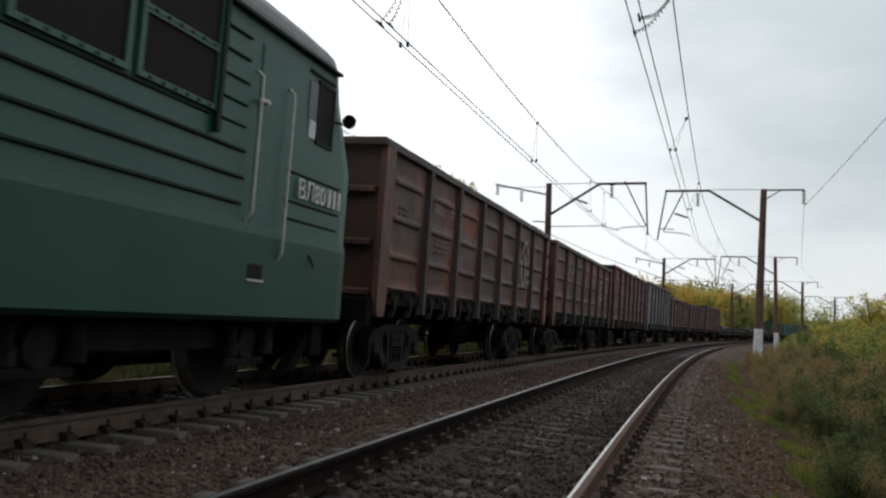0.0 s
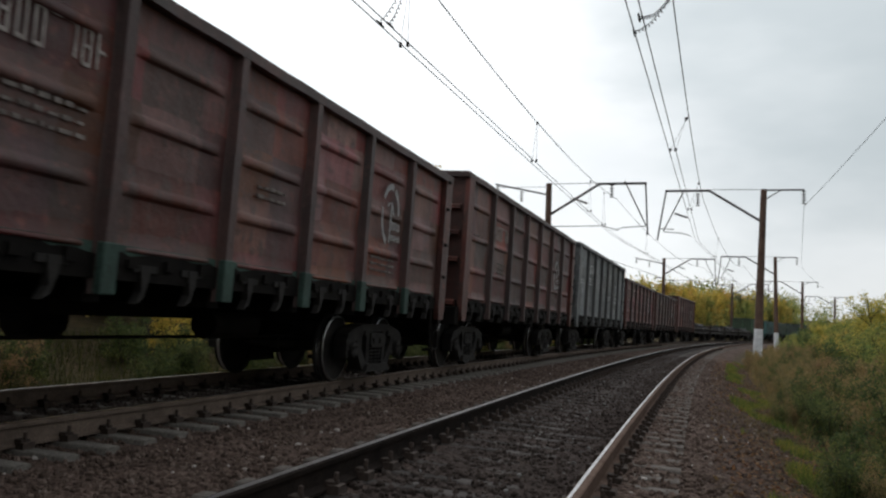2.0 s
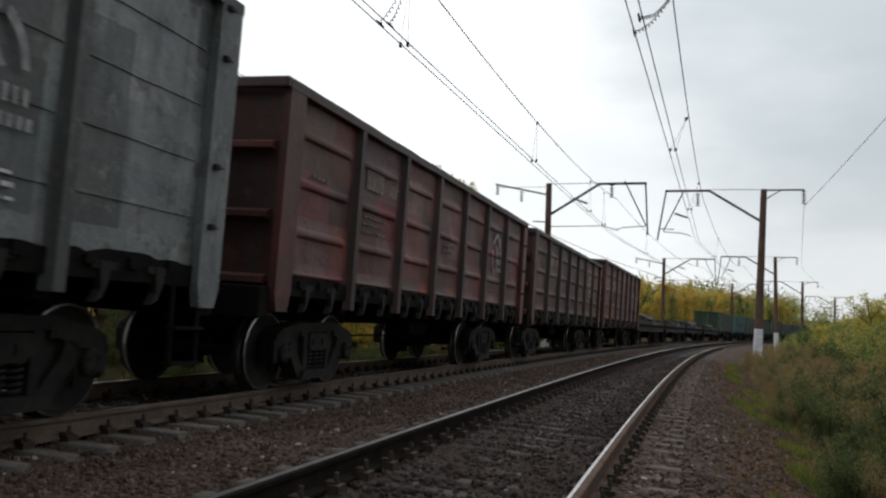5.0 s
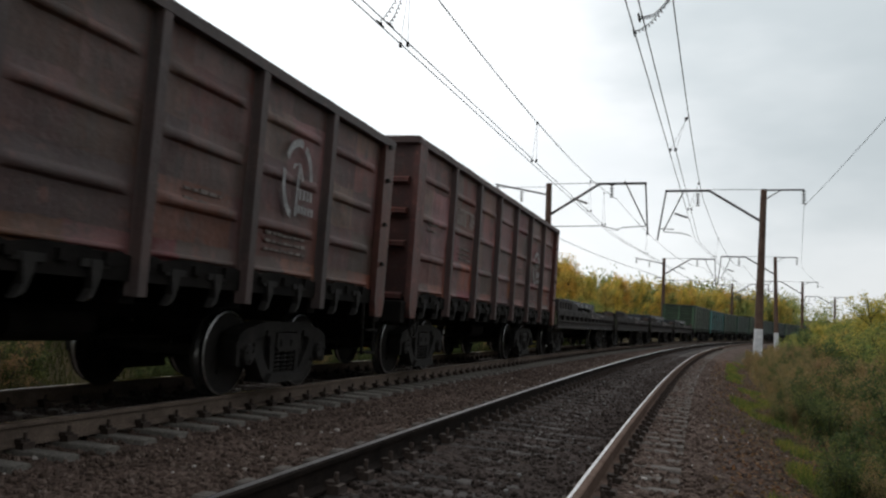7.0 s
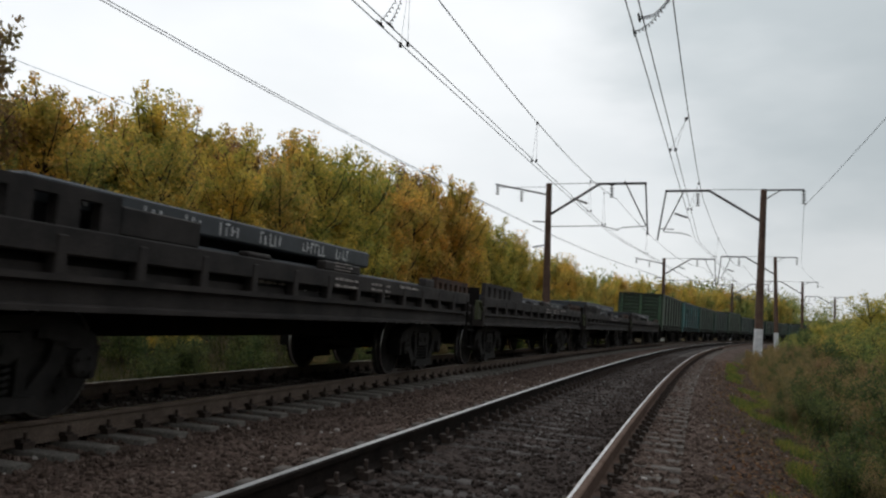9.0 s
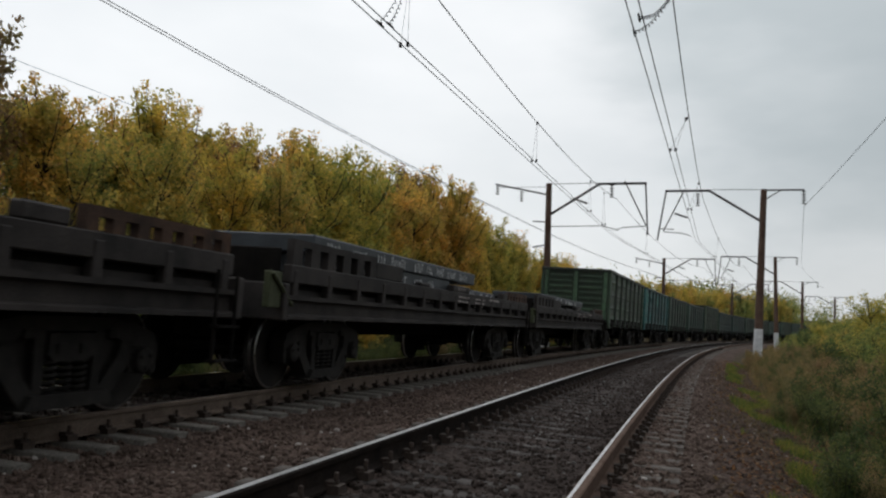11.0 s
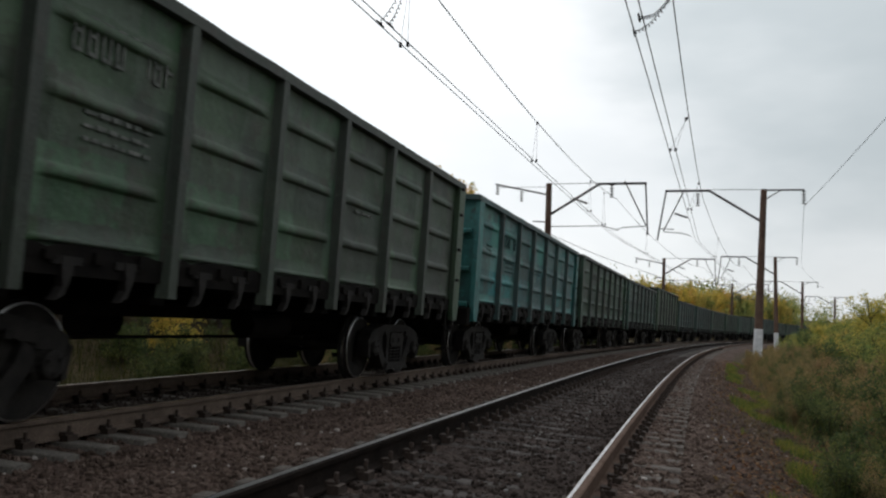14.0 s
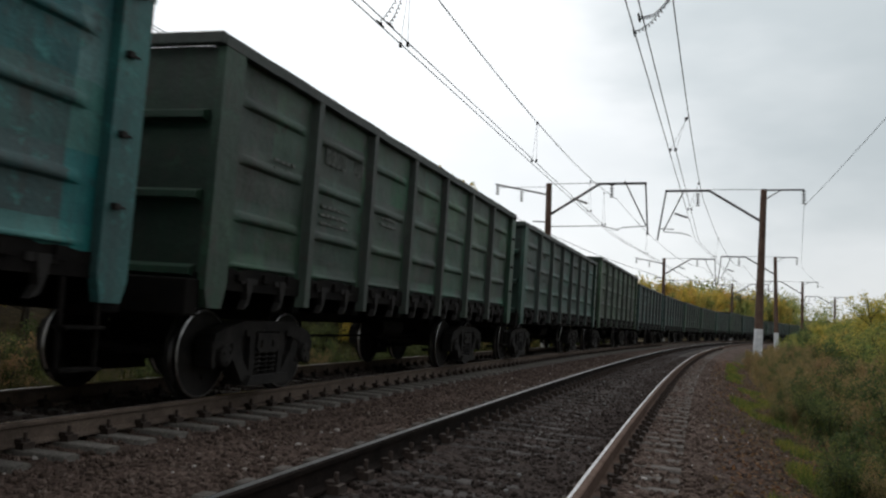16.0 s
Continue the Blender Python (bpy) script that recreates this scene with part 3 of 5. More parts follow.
def handwheel(g):
    """A spoked brake wheel below the front corner."""
    bm = bmesh.new()
    tube(bm, [(-5.5 + 0.2 * math.cos(a), -1.34, 0.86 + 0.2 * math.sin(a)) for a in np.linspace(0, 2 * math.pi, 21)], 0.018, 5)
    for k in range(4):
        a = 0.4 + k * math.pi / 2
        tube(bm, [(-5.5, -1.34, 0.86), (-5.5 + 0.2 * math.cos(a), -1.34, 0.86 + 0.2 * math.sin(a))], 0.013, 4)
    tube(bm, [(-5.5, -1.34, 0.86), (-5.5, -0.4, 0.86)], 0.02, 5)
    part("brake_handwheel", bm, CAST, g, "spoked brake handwheel")


def gondola(top, style, end_style):
    """A four-axle open wagon, its middle at the origin, its ends at x = 6.4."""
    g = thing("open_wagon", "weathered brown open freight wagon", "freight wagon", "wagons of the train")
    z0 = 1.28
    xs = (-6.05,) + POSTS + (6.05,)
    meshes = {}
    for sy in (-1, 1):
        turn = pose(0, 0, 0) if sy < 0 else pose(0, 0, 0, 0, 0, 180)
        for a, b in zip(xs, xs[1:]):
            w = round(b - a - 0.02, 3)
            if w not in meshes:
                meshes[w] = panel_mesh(w, z0, top - 0.08, style)
                SHARED.setdefault(("rim", w), rim_mesh(w))
            part("side_panel", meshes[w], None, g, m=turn @ pose((a + b) / 2, -1.46, 0))
            part("hatch_rim", SHARED[("rim", w)], None, g, "sooty dented hatch rim", turn @ pose((a + b) / 2, -1.47, 0))
        if "post" not in meshes:
            bm = bmesh.new()
            lo = [bm.verts.new((x, yy, 1.04)) for x, yy in ((-0.1, 0.0), (-0.085, -0.02), (-0.06, -0.1), (0.06, -0.1), (0.085, -0.02), (0.1, 0.0))]
            hi = [bm.verts.new((x, yy, top - 0.1)) for x, yy in ((-0.1, 0.0), (-0.085, -0.02), (-0.06, -0.1), (0.06, -0.1), (0.085, -0.02), (0.1, 0.0))]
            bm.faces.new(lo[::-1])
            bm.faces.new(hi)
            for j in range(6):
                bm.faces.new((lo[j], lo[(j + 1) % 6], hi[(j + 1) % 6], hi[j]))
            meshes["post"] = ob_mesh("side_post", bm, FRAME_PAINT)
            bm = bmesh.new()
            prism(bm, [(-0.36, top - 0.1), (0.0, top - 0.1), (0.0, 1.2), (-0.06, 0.98), (-0.30, 0.98), (-0.36, 1.15)], -0.1, -0.01)
            meshes["corner"] = ob_mesh("corner_post", bm, FRAME_PAINT)
            bm = bmesh.new()
            prism(bm, [(0.36, top - 0.1), (0.0, top - 0.1), (0.0, 1.2), (0.06, 0.98), (0.30, 0.98), (0.36, 1.15)], -0.1, -0.01)
            meshes["corner2"] = ob_mesh("corner_post", bm, FRAME_PAINT)
            bm = bmesh.new()
            prism(bm, [(-0.07, 1.30), (0.07, 1.30), (0.05, 1.16), (-0.01, 1.02), (-0.10, 0.98), (-0.03, 1.08), (-0.05, 1.2)], -0.05, 0.03)
            add_box(bm, -0.16, 0.16, -0.04, 0.02, 1.24, 1.30)
            meshes["hook"] = ob_mesh("hatch_bracket", bm, CAST)
            # dented top chord
            bm = bmesh.new()
            rows = []
            for k in range(33):
                x = -6.4 + 12.8 * k / 32
                dz = 0.014 * noise.noise(Vector((x * 1.3, top * 9, 0))) * (0 if k in (0, 32) else 1)
                rows.append([bm.verts.new((x, y, z + dz)) for y, z in ((-0.105, top - 0.12), (-0.105, top - 0.015), (-0.085, top), (0.03, top), (0.03, top - 0.12))])
            for p, q in zip(rows, rows[1:]):
                for j in range(5):
                    bm.faces.new((p[j], q[j], q[(j + 1) % 5], p[(j + 1) % 5]))
            bm.faces.new(rows[0])
            bm.faces.new(rows[-1][::-1])
            bmesh.ops.recalc_face_normals(bm, faces=bm.faces)
            meshes["chord"] = ob_mesh("top_chord", bm, FRAME_PAINT)
            meshes["sill"] = ob_mesh("side_sill", B((-6.38, 6.38, -0.03, 0.04, 1.16, 1.30)), SHADED_SOOT)
        for x in POSTS:
            part("side_post", meshes["post"], None, g, m=turn @ pose(x, -1.46, 0))
        part("corner_post", meshes["corner"], None, g, m=turn @ pose(-6.03, -1.46, 0))
        part("corner_post", meshes["corner2"], None, g, m=turn @ pose(6.03, -1.46, 0))
        part("top_chord", meshes["chord"], None, g, m=turn @ pose(0, -1.46, 0))
        part("side_sill", meshes["sill"], None, g, m=turn @ pose(0, -1.46, 0))
        for a, b in zip(xs, xs[1:]):
            for f in (0.3, 0.7):
                part("hatch_bracket", meshes["hook"], None, g, m=turn @ pose(a + (b - a) * f, -1.47, 0))
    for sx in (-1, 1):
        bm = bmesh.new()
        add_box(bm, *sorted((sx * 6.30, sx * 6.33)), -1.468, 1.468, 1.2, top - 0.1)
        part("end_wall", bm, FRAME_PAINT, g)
        if end_style == "doors":
            for y in (-1.4, -0.08, 1.24):
                part("end_post", B((*sorted((sx * 6.32, sx * 6.42)), y, y + 0.16, 1.2, top - 0.12), bevel=0.01), FRAME_PAINT, g)
            for k in range(8):
                z = 1.42 + k * (top - 1.6) / 8
                for y in (-1.16, 0.16):
                    bm = bmesh.new()
                    prism(bm, [(sx * 6.325, z), (sx * 6.385, z + 0.03), (sx * 6.385, z + 0.10), (sx * 6.325, z + 0.13)], y, y + 1.0)
                    part("end_rib", bm, FRAME_PAINT, g)
        else:
            for z in (1.25, 2.08, 2.60, 3.10) if top > 3.7 else (1.25, 1.96, 2.72):
                bm = bmesh.new()
                prism(bm, [(sx * 6.325, z), (sx * 6.44, z + 0.03), (sx * 6.44, z + 0.09), (sx * 6.325, z + 0.13)], -1.4, 1.4)
                part("end_rib", bm, FRAME_PAINT, g)
        bm = B((sx * 6.4 - 0.07, sx * 6.4 + 0.02, -1.56, 1.56, top - 0.12, top), bevel=0.012)
        part("end_chord", bm, FRAME_PAINT, g)
        part("end_sill", B((sx * 6.4 - 0.2, sx * 6.4 + 0.02, -1.5, 1.5, 0.9, 1.24), bevel=0.015), SHADED_SOOT, g)
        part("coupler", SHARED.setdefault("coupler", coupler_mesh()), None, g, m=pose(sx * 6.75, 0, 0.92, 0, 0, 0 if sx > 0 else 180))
    part("floor_plate", B((-6.3, 6.3, -1.44, 1.44, 1.22, 1.27)), SHADED_SOOT, g)
    part("centre_sill", B((-6.2, 6.2, -0.22, 0.22, 0.82, 1.2)), SHADED_SOOT, g)
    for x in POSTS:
        part("cross_beam", B((x - 0.09, x + 0.09, -1.42, 1.42, 0.98, 1.21)), SHADED_SOOT, g)
    bm = bmesh.new()
    lathe(bm, [(-0.5, 0.17), (0.5, 0.17)], (0.9, -0.55, 0.78), "x", 12)
    lathe(bm, [(-0.25, 0.2), (0.25, 0.2)], (-1.1, 0.4, 0.75), "x", 12)
    tube(bm, [(-4.0, -0.3, 0.62), (4.0, -0.35, 0.62)], 0.02, 5)
    part("brake_gear", bm, SHADED_SOOT, g)
    # steps under the rear corner
    bm = bmesh.new()
    for x in (5.72, 6.12):
        tube(bm, [(x, -1.52, 1.15), (x, -1.54, 0.45)], 0.022, 5)
    for z in (0.47, 0.78):
        add_box(bm, 5.70, 6.14, -1.60, -1.48, z, z + 0.025)
    part("step_ladder", bm, SHADED_SOOT, g)
    latch = ob_mesh("latch", B((-0.035, 0.035, -0.035, 0.02, -0.026, 0.026), (-0.015, 0.11, -0.02, 0.0, -0.01, 0.01), bevel=0.006), CAST)
    for z in (1.72, 2.28, top - 0.62, top - 0.14):
        part("latch", latch, None, g, "dark corner latch", pose(6.14, -1.57, z))
    bm = bmesh.new()
    add_heap(bm, top)
    part("bulk_load", bm, COAL, g, "low heap of brown bulk load")
    for x in (-4.325, 4.325):
        bogie(g, x)
    return g


def add_heap(bm, top):
    rows = []
    for i in range(26):
        x = -6.2 + 12.4 * i / 25
        row = []
        for j in range(7):
            y = -1.4 + 2.8 * j / 6
            z = top - 0.75 + 0.35 * math.cos(y) + 0.22 * noise.noise(Vector((x, y, top)))
            row.append(bm.verts.new((x, y, z)))
        rows.append(row)
    for p, q in zip(rows, rows[1:]):
        for j in range(6):
            bm.faces.new((p[j], q[j], q[j + 1], p[j + 1]))


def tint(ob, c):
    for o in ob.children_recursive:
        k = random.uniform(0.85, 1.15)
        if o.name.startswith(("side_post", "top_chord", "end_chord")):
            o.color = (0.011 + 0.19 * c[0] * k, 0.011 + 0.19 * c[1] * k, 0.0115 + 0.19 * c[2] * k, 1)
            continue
        # end walls and ribs are darkened for the shade at the wagon ends
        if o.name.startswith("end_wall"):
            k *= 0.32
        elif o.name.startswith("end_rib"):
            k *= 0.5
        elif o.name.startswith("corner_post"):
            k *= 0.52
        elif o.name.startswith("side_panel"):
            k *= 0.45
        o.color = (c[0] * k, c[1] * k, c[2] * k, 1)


def bars_mesh(key, n, w, h, slant=0.0):
    """A row of figure-high bars that stand for a painted number."""
    if key not in SHARED:
        bm = bmesh.new()
        rnd = random.Random(5 + n)
        for k in range(n):
            x = -w / 2 + w * (k + 0.15) / n
            e = w / n * 0.62
            for x0, x1, a, b in ((0, 0.2, 0.05, 0.95), (0.8, 1, 0.1, 0.9), (0, 1, 0.0, 0.1), (0, 1, 0.9, 1.0), (0, 1, 0.46, 0.55)):
                if rnd.random() < 0.75:
                    add_box(bm, x + e * x0, x + e * x1, -0.006, 0.004, h * a, h * b)
        SHARED[key] = ob_mesh("number_marking", bm, CHALK)
    return SHARED[key]


def lines_mesh(key, n, w, h, material=None):
    if key not in SHARED:
        bm = bmesh.new()
        rnd = random.Random(n)
        for k in range(n):
            x = -w / 2
            while x < w / 2 - 0.03:
                d = rnd.uniform(0.04, 0.14)
                add_box(bm, x, min(x + d, w / 2), -0.006, 0.004, h * k / n, h * k / n + h / n * 0.32 * rnd.uniform(0.7, 1.3))
                x += d + 0.035
        SHARED[key] = ob_mesh("text_marking", bm, material or WORNTEXT)
    return SHARED[key]


def emblem_mesh():
    """A broken painted ring with an upright stroke and two short lines beside it."""
    if "emblem" not in SHARED:
        bm = bmesh.new()
        for a0, a1 in ((0.1, 1.15), (1.35, 2.6), (2.95, 4.35)):
            for k in range(10):
                a, b = a0 + (a1 - a0) * k / 10, a0 + (a1 - a0) * (k + 1) / 10
                ps = [(r * math.cos(t) * 0.86, 0, r * 1.1 * math.sin(t)) for r, t in ((0.345, a), (0.345, b), (0.425, b), (0.425, a))]
                bm.faces.new([bm.verts.new(p) for p in ps])
        quads = [((-0.03, -0.4), (0.02, -0.4), (0.05, 0.2), (0.0, 0.2)), ((0.05, 0.2), (0.0, 0.2), (-0.14, 0.1), (-0.13, 0.17)), ((0.05, 0.2), (0.02, 0.12), (0.12, 0.0), (0.15, 0.03))]
        for k in range(4):
            x = 0.06 + 0.09 * k
            quads.append(((x, -0.2), (x + 0.055, -0.2), (x + 0.055, -0.08), (x, -0.08)))
        for k in range(5):
            x = 0.04 + 0.085 * k
            quads.append(((x, -0.36), (x + 0.06, -0.36), (x + 0.06, -0.27), (x, -0.27)))
        for q in quads:
            bm.faces.new([bm.verts.new((x, 0, z)) for x, z in q])
        bmesh.ops.solidify(bm, geom=list(bm.faces), thickness=0.004)
        SHARED["emblem"] = ob_mesh("emblem", bm, WHITECHALK)
    return SHARED["emblem"]


def marks(g, seed, style):
    """Painted numbers and lines of small writing, too worn to read, and repainted patches under them."""
    rnd = random.Random(seed)
    y = -1.482
    def put(name, me, x, z, label=""):
        tagged(part(name, me, None, g, label, pose(x, y, z)), kind="stuff")
    put("number_marking", bars_mesh("num", 8, 1.25, 0.30), -3.32, 3.0 if style == "smooth" else rnd.uniform(2.68, 2.8), "painted wagon number, as worn bars")
    put("text_marking", lines_mesh("t3", 3, 0.8, 0.3), -3.4 + rnd.uniform(-0.2, 0.2), rnd.uniform(2.05, 2.2) + (0.45 if style == "smooth" else 0.0))
    put("text_marking", lines_mesh("t2", 2, 0.45, 0.2), -5.2 + rnd.uniform(-0.25, 0.25), rnd.uniform(2.45, 2.62))
    if style != "plain":
        part("emblem", emblem_mesh(), None, g, "round white painted emblem", pose(3.5, -1.513, 2.45) @ Matrix.Diagonal((1.25, 1, 1.3, 1) if seed == 0 else (1, 1, 1, 1)))
        put("text_marking", lines_mesh("t4", 3, 0.95, 0.26), 3.4, 1.62)
    put("text_marking", lines_mesh("t5", 2, 0.6, 0.2), rnd.choice((-1.7, 0.0, 1.7)), rnd.uniform(1.9, 2.4))


def flatcar():
    """A four-axle flat wagon with a deep side sill, a stanchion row and perforated low walls."""
    f = thing("flat_wagon", "sooty flat wagon carrying steel slabs", "freight wagon", "wagons of the train")
    pocket = ob_mesh("stanchion", B((-0.06, 0.06, -0.05, 0.05, 1.12, 1.46), bevel=0.012), FLATGREY)
    for sy in (-1, 1):
        bm = bmesh.new()
        prof = [(1.30, 0.90), (1.50, 0.90), (1.50, 0.94), (1.42, 0.96), (1.42, 1.10), (1.50, 1.12), (1.50, 1.17), (1.30, 1.17)]
        a = [bm.verts.new((-6.7, sy * yy, z)) for yy, z in prof]
        b = [bm.verts.new((6.7, sy * yy, z)) for yy, z in prof]
        bm.faces.new(a)
        bm.faces.new(b[::-1])
        for j in range(8):
            bm.faces.new((a[j], b[j], b[(j + 1) % 8], a[(j + 1) % 8]))
        bmesh.ops.recalc_face_normals(bm, faces=bm.faces)
        part("side_sill", bm, FLATGREY, f)
        for k in range(15):
            part("stanchion", pocket, None, f, m=pose(-6.5 + 13.0 * k / 14, sy * 1.42, 0))
        # near-black plate stands in for the shaded gap behind the stanchions
        part("backing_plate", B((-6.6, 6.6, *sorted((sy * 1.30, sy * 1.33)), 1.17, 1.44)), SHADED_SOOT, f)
        part("lower_rail", B((-6.65, 6.65, *sorted((sy * 1.36, sy * 1.46)), 1.31, 1.52), bevel=0.012), FLATGREY, f)
        for xa, xb, zt, holes in ((-6.55, -4.0, 1.82, 5), (4.5, 6.6, 1.72, 6)):
            bm = bmesh.new()
            y0, y1 = sorted((sy * 1.34, sy * 1.43))
            add_box(bm, xa, xb, y0, y1, zt - 0.08, zt)
            bar = (xb - xa) / (2 * holes + 1)
            for k in range(holes + 1):
                add_box(bm, xa + 2 * bar * k, xa + 2 * bar * k + bar, y0, y1, 1.52, zt - 0.08)
            part("perforated_wall", bm, FLATGREY if xa < 0 else RUST_DARK, f, "low wall pierced with square holes")
        part("solid_wall", B((-3.98, -2.85, *sorted((sy * 1.35, sy * 1.42)), 1.52, 1.76), bevel=0.015), FLATGREY, f)
        for x0, x1, z in ((-0.15, 1.0, 1.64), (3.85, 4.35, 1.66), (-2.0, -1.5, 1.58)):
            part("stop_block", B((x0, x1, *sorted((sy * 1.31, sy * 1.44)), 1.52, z), bevel=0.02), FLATGREY, f)
    part("end_plate", B((-6.72, -6.66, -1.34, 1.34, 1.24, 1.70), bevel=0.012), SHADED_SOOT, f, "sooty end plate")
    for key, n, w, h, x, y, z in (("f1", 3, 0.55, 0.13, 0.42, -1.443, 1.54), ("f2", 2, 0.8, 0.17, 0.55, -1.463, 1.33), ("f3", 2, 0.75, 0.15, 1.75, -1.463, 1.34), ("f4", 1, 0.9, 0.12, 3.0, -1.463, 1.43)):
        tagged(part("text_marking", lines_mesh(key, n, w, h, CHALK), None, f, "rows of white stencilled writing, as bars", pose(x, y, z)), kind="stuff")
    for x, n in ((-1.3, 3), (0.0, 4), (2.1, 3)):
        tagged(part("number_marking", bars_mesh("f%d" % n, n, 0.13 * n, 0.17), None, f, "faded stencilled number, as bars", pose(x, -1.337, 1.2)), kind="stuff")
    part("deck", B((-6.7, 6.7, -1.36, 1.36, 1.17, 1.24)), FLATGREY, f)
    part("centre_sill", B((-6.3, 6.3, -0.25, 0.25, 0.62, 1.17)), SHADED_SOOT, f)
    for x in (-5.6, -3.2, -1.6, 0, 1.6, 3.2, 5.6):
        part("cross_beam", B((x - 0.07, x + 0.07, -1.3, 1.3, 0.95, 1.165)), SHADED_SOOT, f)
    for sx in (-1, 1):
        part("end_sill", B((sx * 6.76 - 0.06, sx * 6.76 + 0.06, -1.5, 1.5, 0.88, 1.30), bevel=0.015), FLATGREY, f)
        part("coupler", SHARED["coupler"], None, f, m=pose(sx * 7.05, 0, 0.92, 0, 0, 0 if sx > 0 else 180))
    bm = bmesh.new()
    for x in (6.25, 6.60):
        tube(bm, [(x, -1.54, 1.35), (x, -1.54, 0.45)], 0.02, 5)
    for z in (0.47, 0.8):
        add_box(bm, 6.23, 6.62, -1.60, -1.48, z, z + 0.025)
    part("step_ladder", bm, SHADED_SOOT, f)
    bm = B((-7.1, -6.83, -1.46, -1.38, 1.02, 1.42), bevel=0.01)
    tube(bm, [(-7.08, -1.48, 1.4), (-6.6, -1.48, 1.06)], 0.025, 5)
    part("end_bracket", bm, OLIVE, f, "olive-painted end bracket")
    for x in (-4.86, 4.86):
        bogie(f, x)
    return f


def slab(place, x0, x1, y0, y1, z0, z1, seed, words=()):
    s = tagged(new("steel_slab", ob_mesh("steel_slab", B((x0, x1, y0, y1, z0, z1), bevel=0.02), SLAB)), "blue-grey rolled steel slab with chalk marks, on timbers", "steel slab", "steel slabs")
    TRAIN.append((s, place))
    bm = bmesh.new()
    rnd = random.Random(seed)
    x = x0 + 0.4
    h = z1 - z0
    end = min([w[0] for w in words] + [x1]) - 0.6
    while x < end:
        for k in range(rnd.randint(3, 6)):
            a = rnd.uniform(0.12, 0.25)
            add_box(bm, x, x + 0.022, y0 - 0.005, y0 + 0.003, z0 + h * a, z0 + h * rnd.uniform(0.6, 0.8))
            if rnd.random() < 0.7:
                zz = z0 + h * rnd.choice((a, 0.45, 0.7))
                add_box(bm, x, x + 0.075, y0 - 0.005, y0 + 0.003, zz, zz + 0.02)
            x += 0.11
        x += rnd.uniform(0.2, 0.5)
    tagged(part("chalk_marks", bm, WHITECHALK, s, "worn white chalk figures, as bars"), kind="stuff")
    for xw, text, size in words:
        part("chalk_figures", text_mesh(text, size, 0.003), CHALK, s, "hand-chalked figures", pose(xw, y0 - 0.004, z0 + 0.025, 90, 0, 0))


def text_mesh(text, size, depth):
    cu = bpy.data.curves.new("lettering", "FONT")
    cu.body, cu.size, cu.extrude = text, size, depth
    tmp = bpy.data.objects.new("lettering", cu)
    scene.collection.objects.link(tmp)
    bpy.context.view_layer.update()
    me = bpy.data.meshes.new_from_object(tmp.evaluated_get(bpy.context.evaluated_depsgraph_get()))
    bpy.data.objects.remove(tmp)
    me.materials.clear()
    me.materials.append(WHITECHALK)
    return me


# ---- locomotive ----
def locomotive():
    """The rear section of the electric locomotive: its cab end at x = 0, its body towards -x."""
    e = thing("locomotive", "green electric locomotive section with grey roof", "locomotive")
    # body: cross-section, swept along x and drawn in at the rounded cab end
    sec = [(-1.52, 0.87), (-1.60, 0.92), (-1.60, 1.74), (-1.565, 1.87), (-1.565, 2.75), (-1.56, 3.55), (-1.55, 3.86)]
    roof = [(-1.55, 3.865), (-1.54, 3.98), (-1.50, 4.09), (-1.41, 4.20), (-1.24, 4.31), (-0.95, 4.40), (-0.5, 4.46), (0.0, 4.48)]
    def nose(z):
        return -0.02 if z < 2.75 else -0.02 - min(0.5, (z - 2.75) * 0.55)
    def shell(prof, name, material, label):
        bm = bmesh.new()
        full = prof + [(-y, z) for y, z in prof[::-1] if abs(y) > 1e-6]
        rows = []
        for d, k, dome in ((-15.2, 1.0, 1.0), (-8.0, 1.0, 1.0), (-2.4, 1.0, 1.0), (-1.5, 1.0, 0.93), (-0.9, 1.0, 0.82), (-0.49, 1.0, 0.68), (-0.25, 0.975, 0.5), (-0.10, 0.93, 0.3), (-0.0, 0.85, 0.1)):
            rows.append([bm.verts.new((d + (nose(z) if d > -0.5 else 0), y * k, z if z < 3.87 else 3.87 + (z - 3.87) * dome)) for y, z in full])
        for p, q in zip(rows, rows[1:]):
            for j in range(len(full) - 1):
                bm.faces.new((p[j], q[j], q[j + 1], p[j + 1]))
        bm.faces.new(rows[-1])
        bm.faces.new(rows[0][::-1])
        bmesh.ops.recalc_face_normals(bm, faces=bm.faces)
        return part(name, bm, material, e, label)
    shell(sec[:4], "skirt", LOCO_LOW, "green lower skirt, darkened for shade")
    shell(sec[3:], "body", LOCO, "glossy green body side")
    shell(roof, "roof", ROOF, "grey rounded roof")
    return e


def wire_bar(parent, name, pts, r, material, label=""):
    bm = bmesh.new()
    tube(bm, pts, r, 6)
    return part(name, bm, material, parent, label)


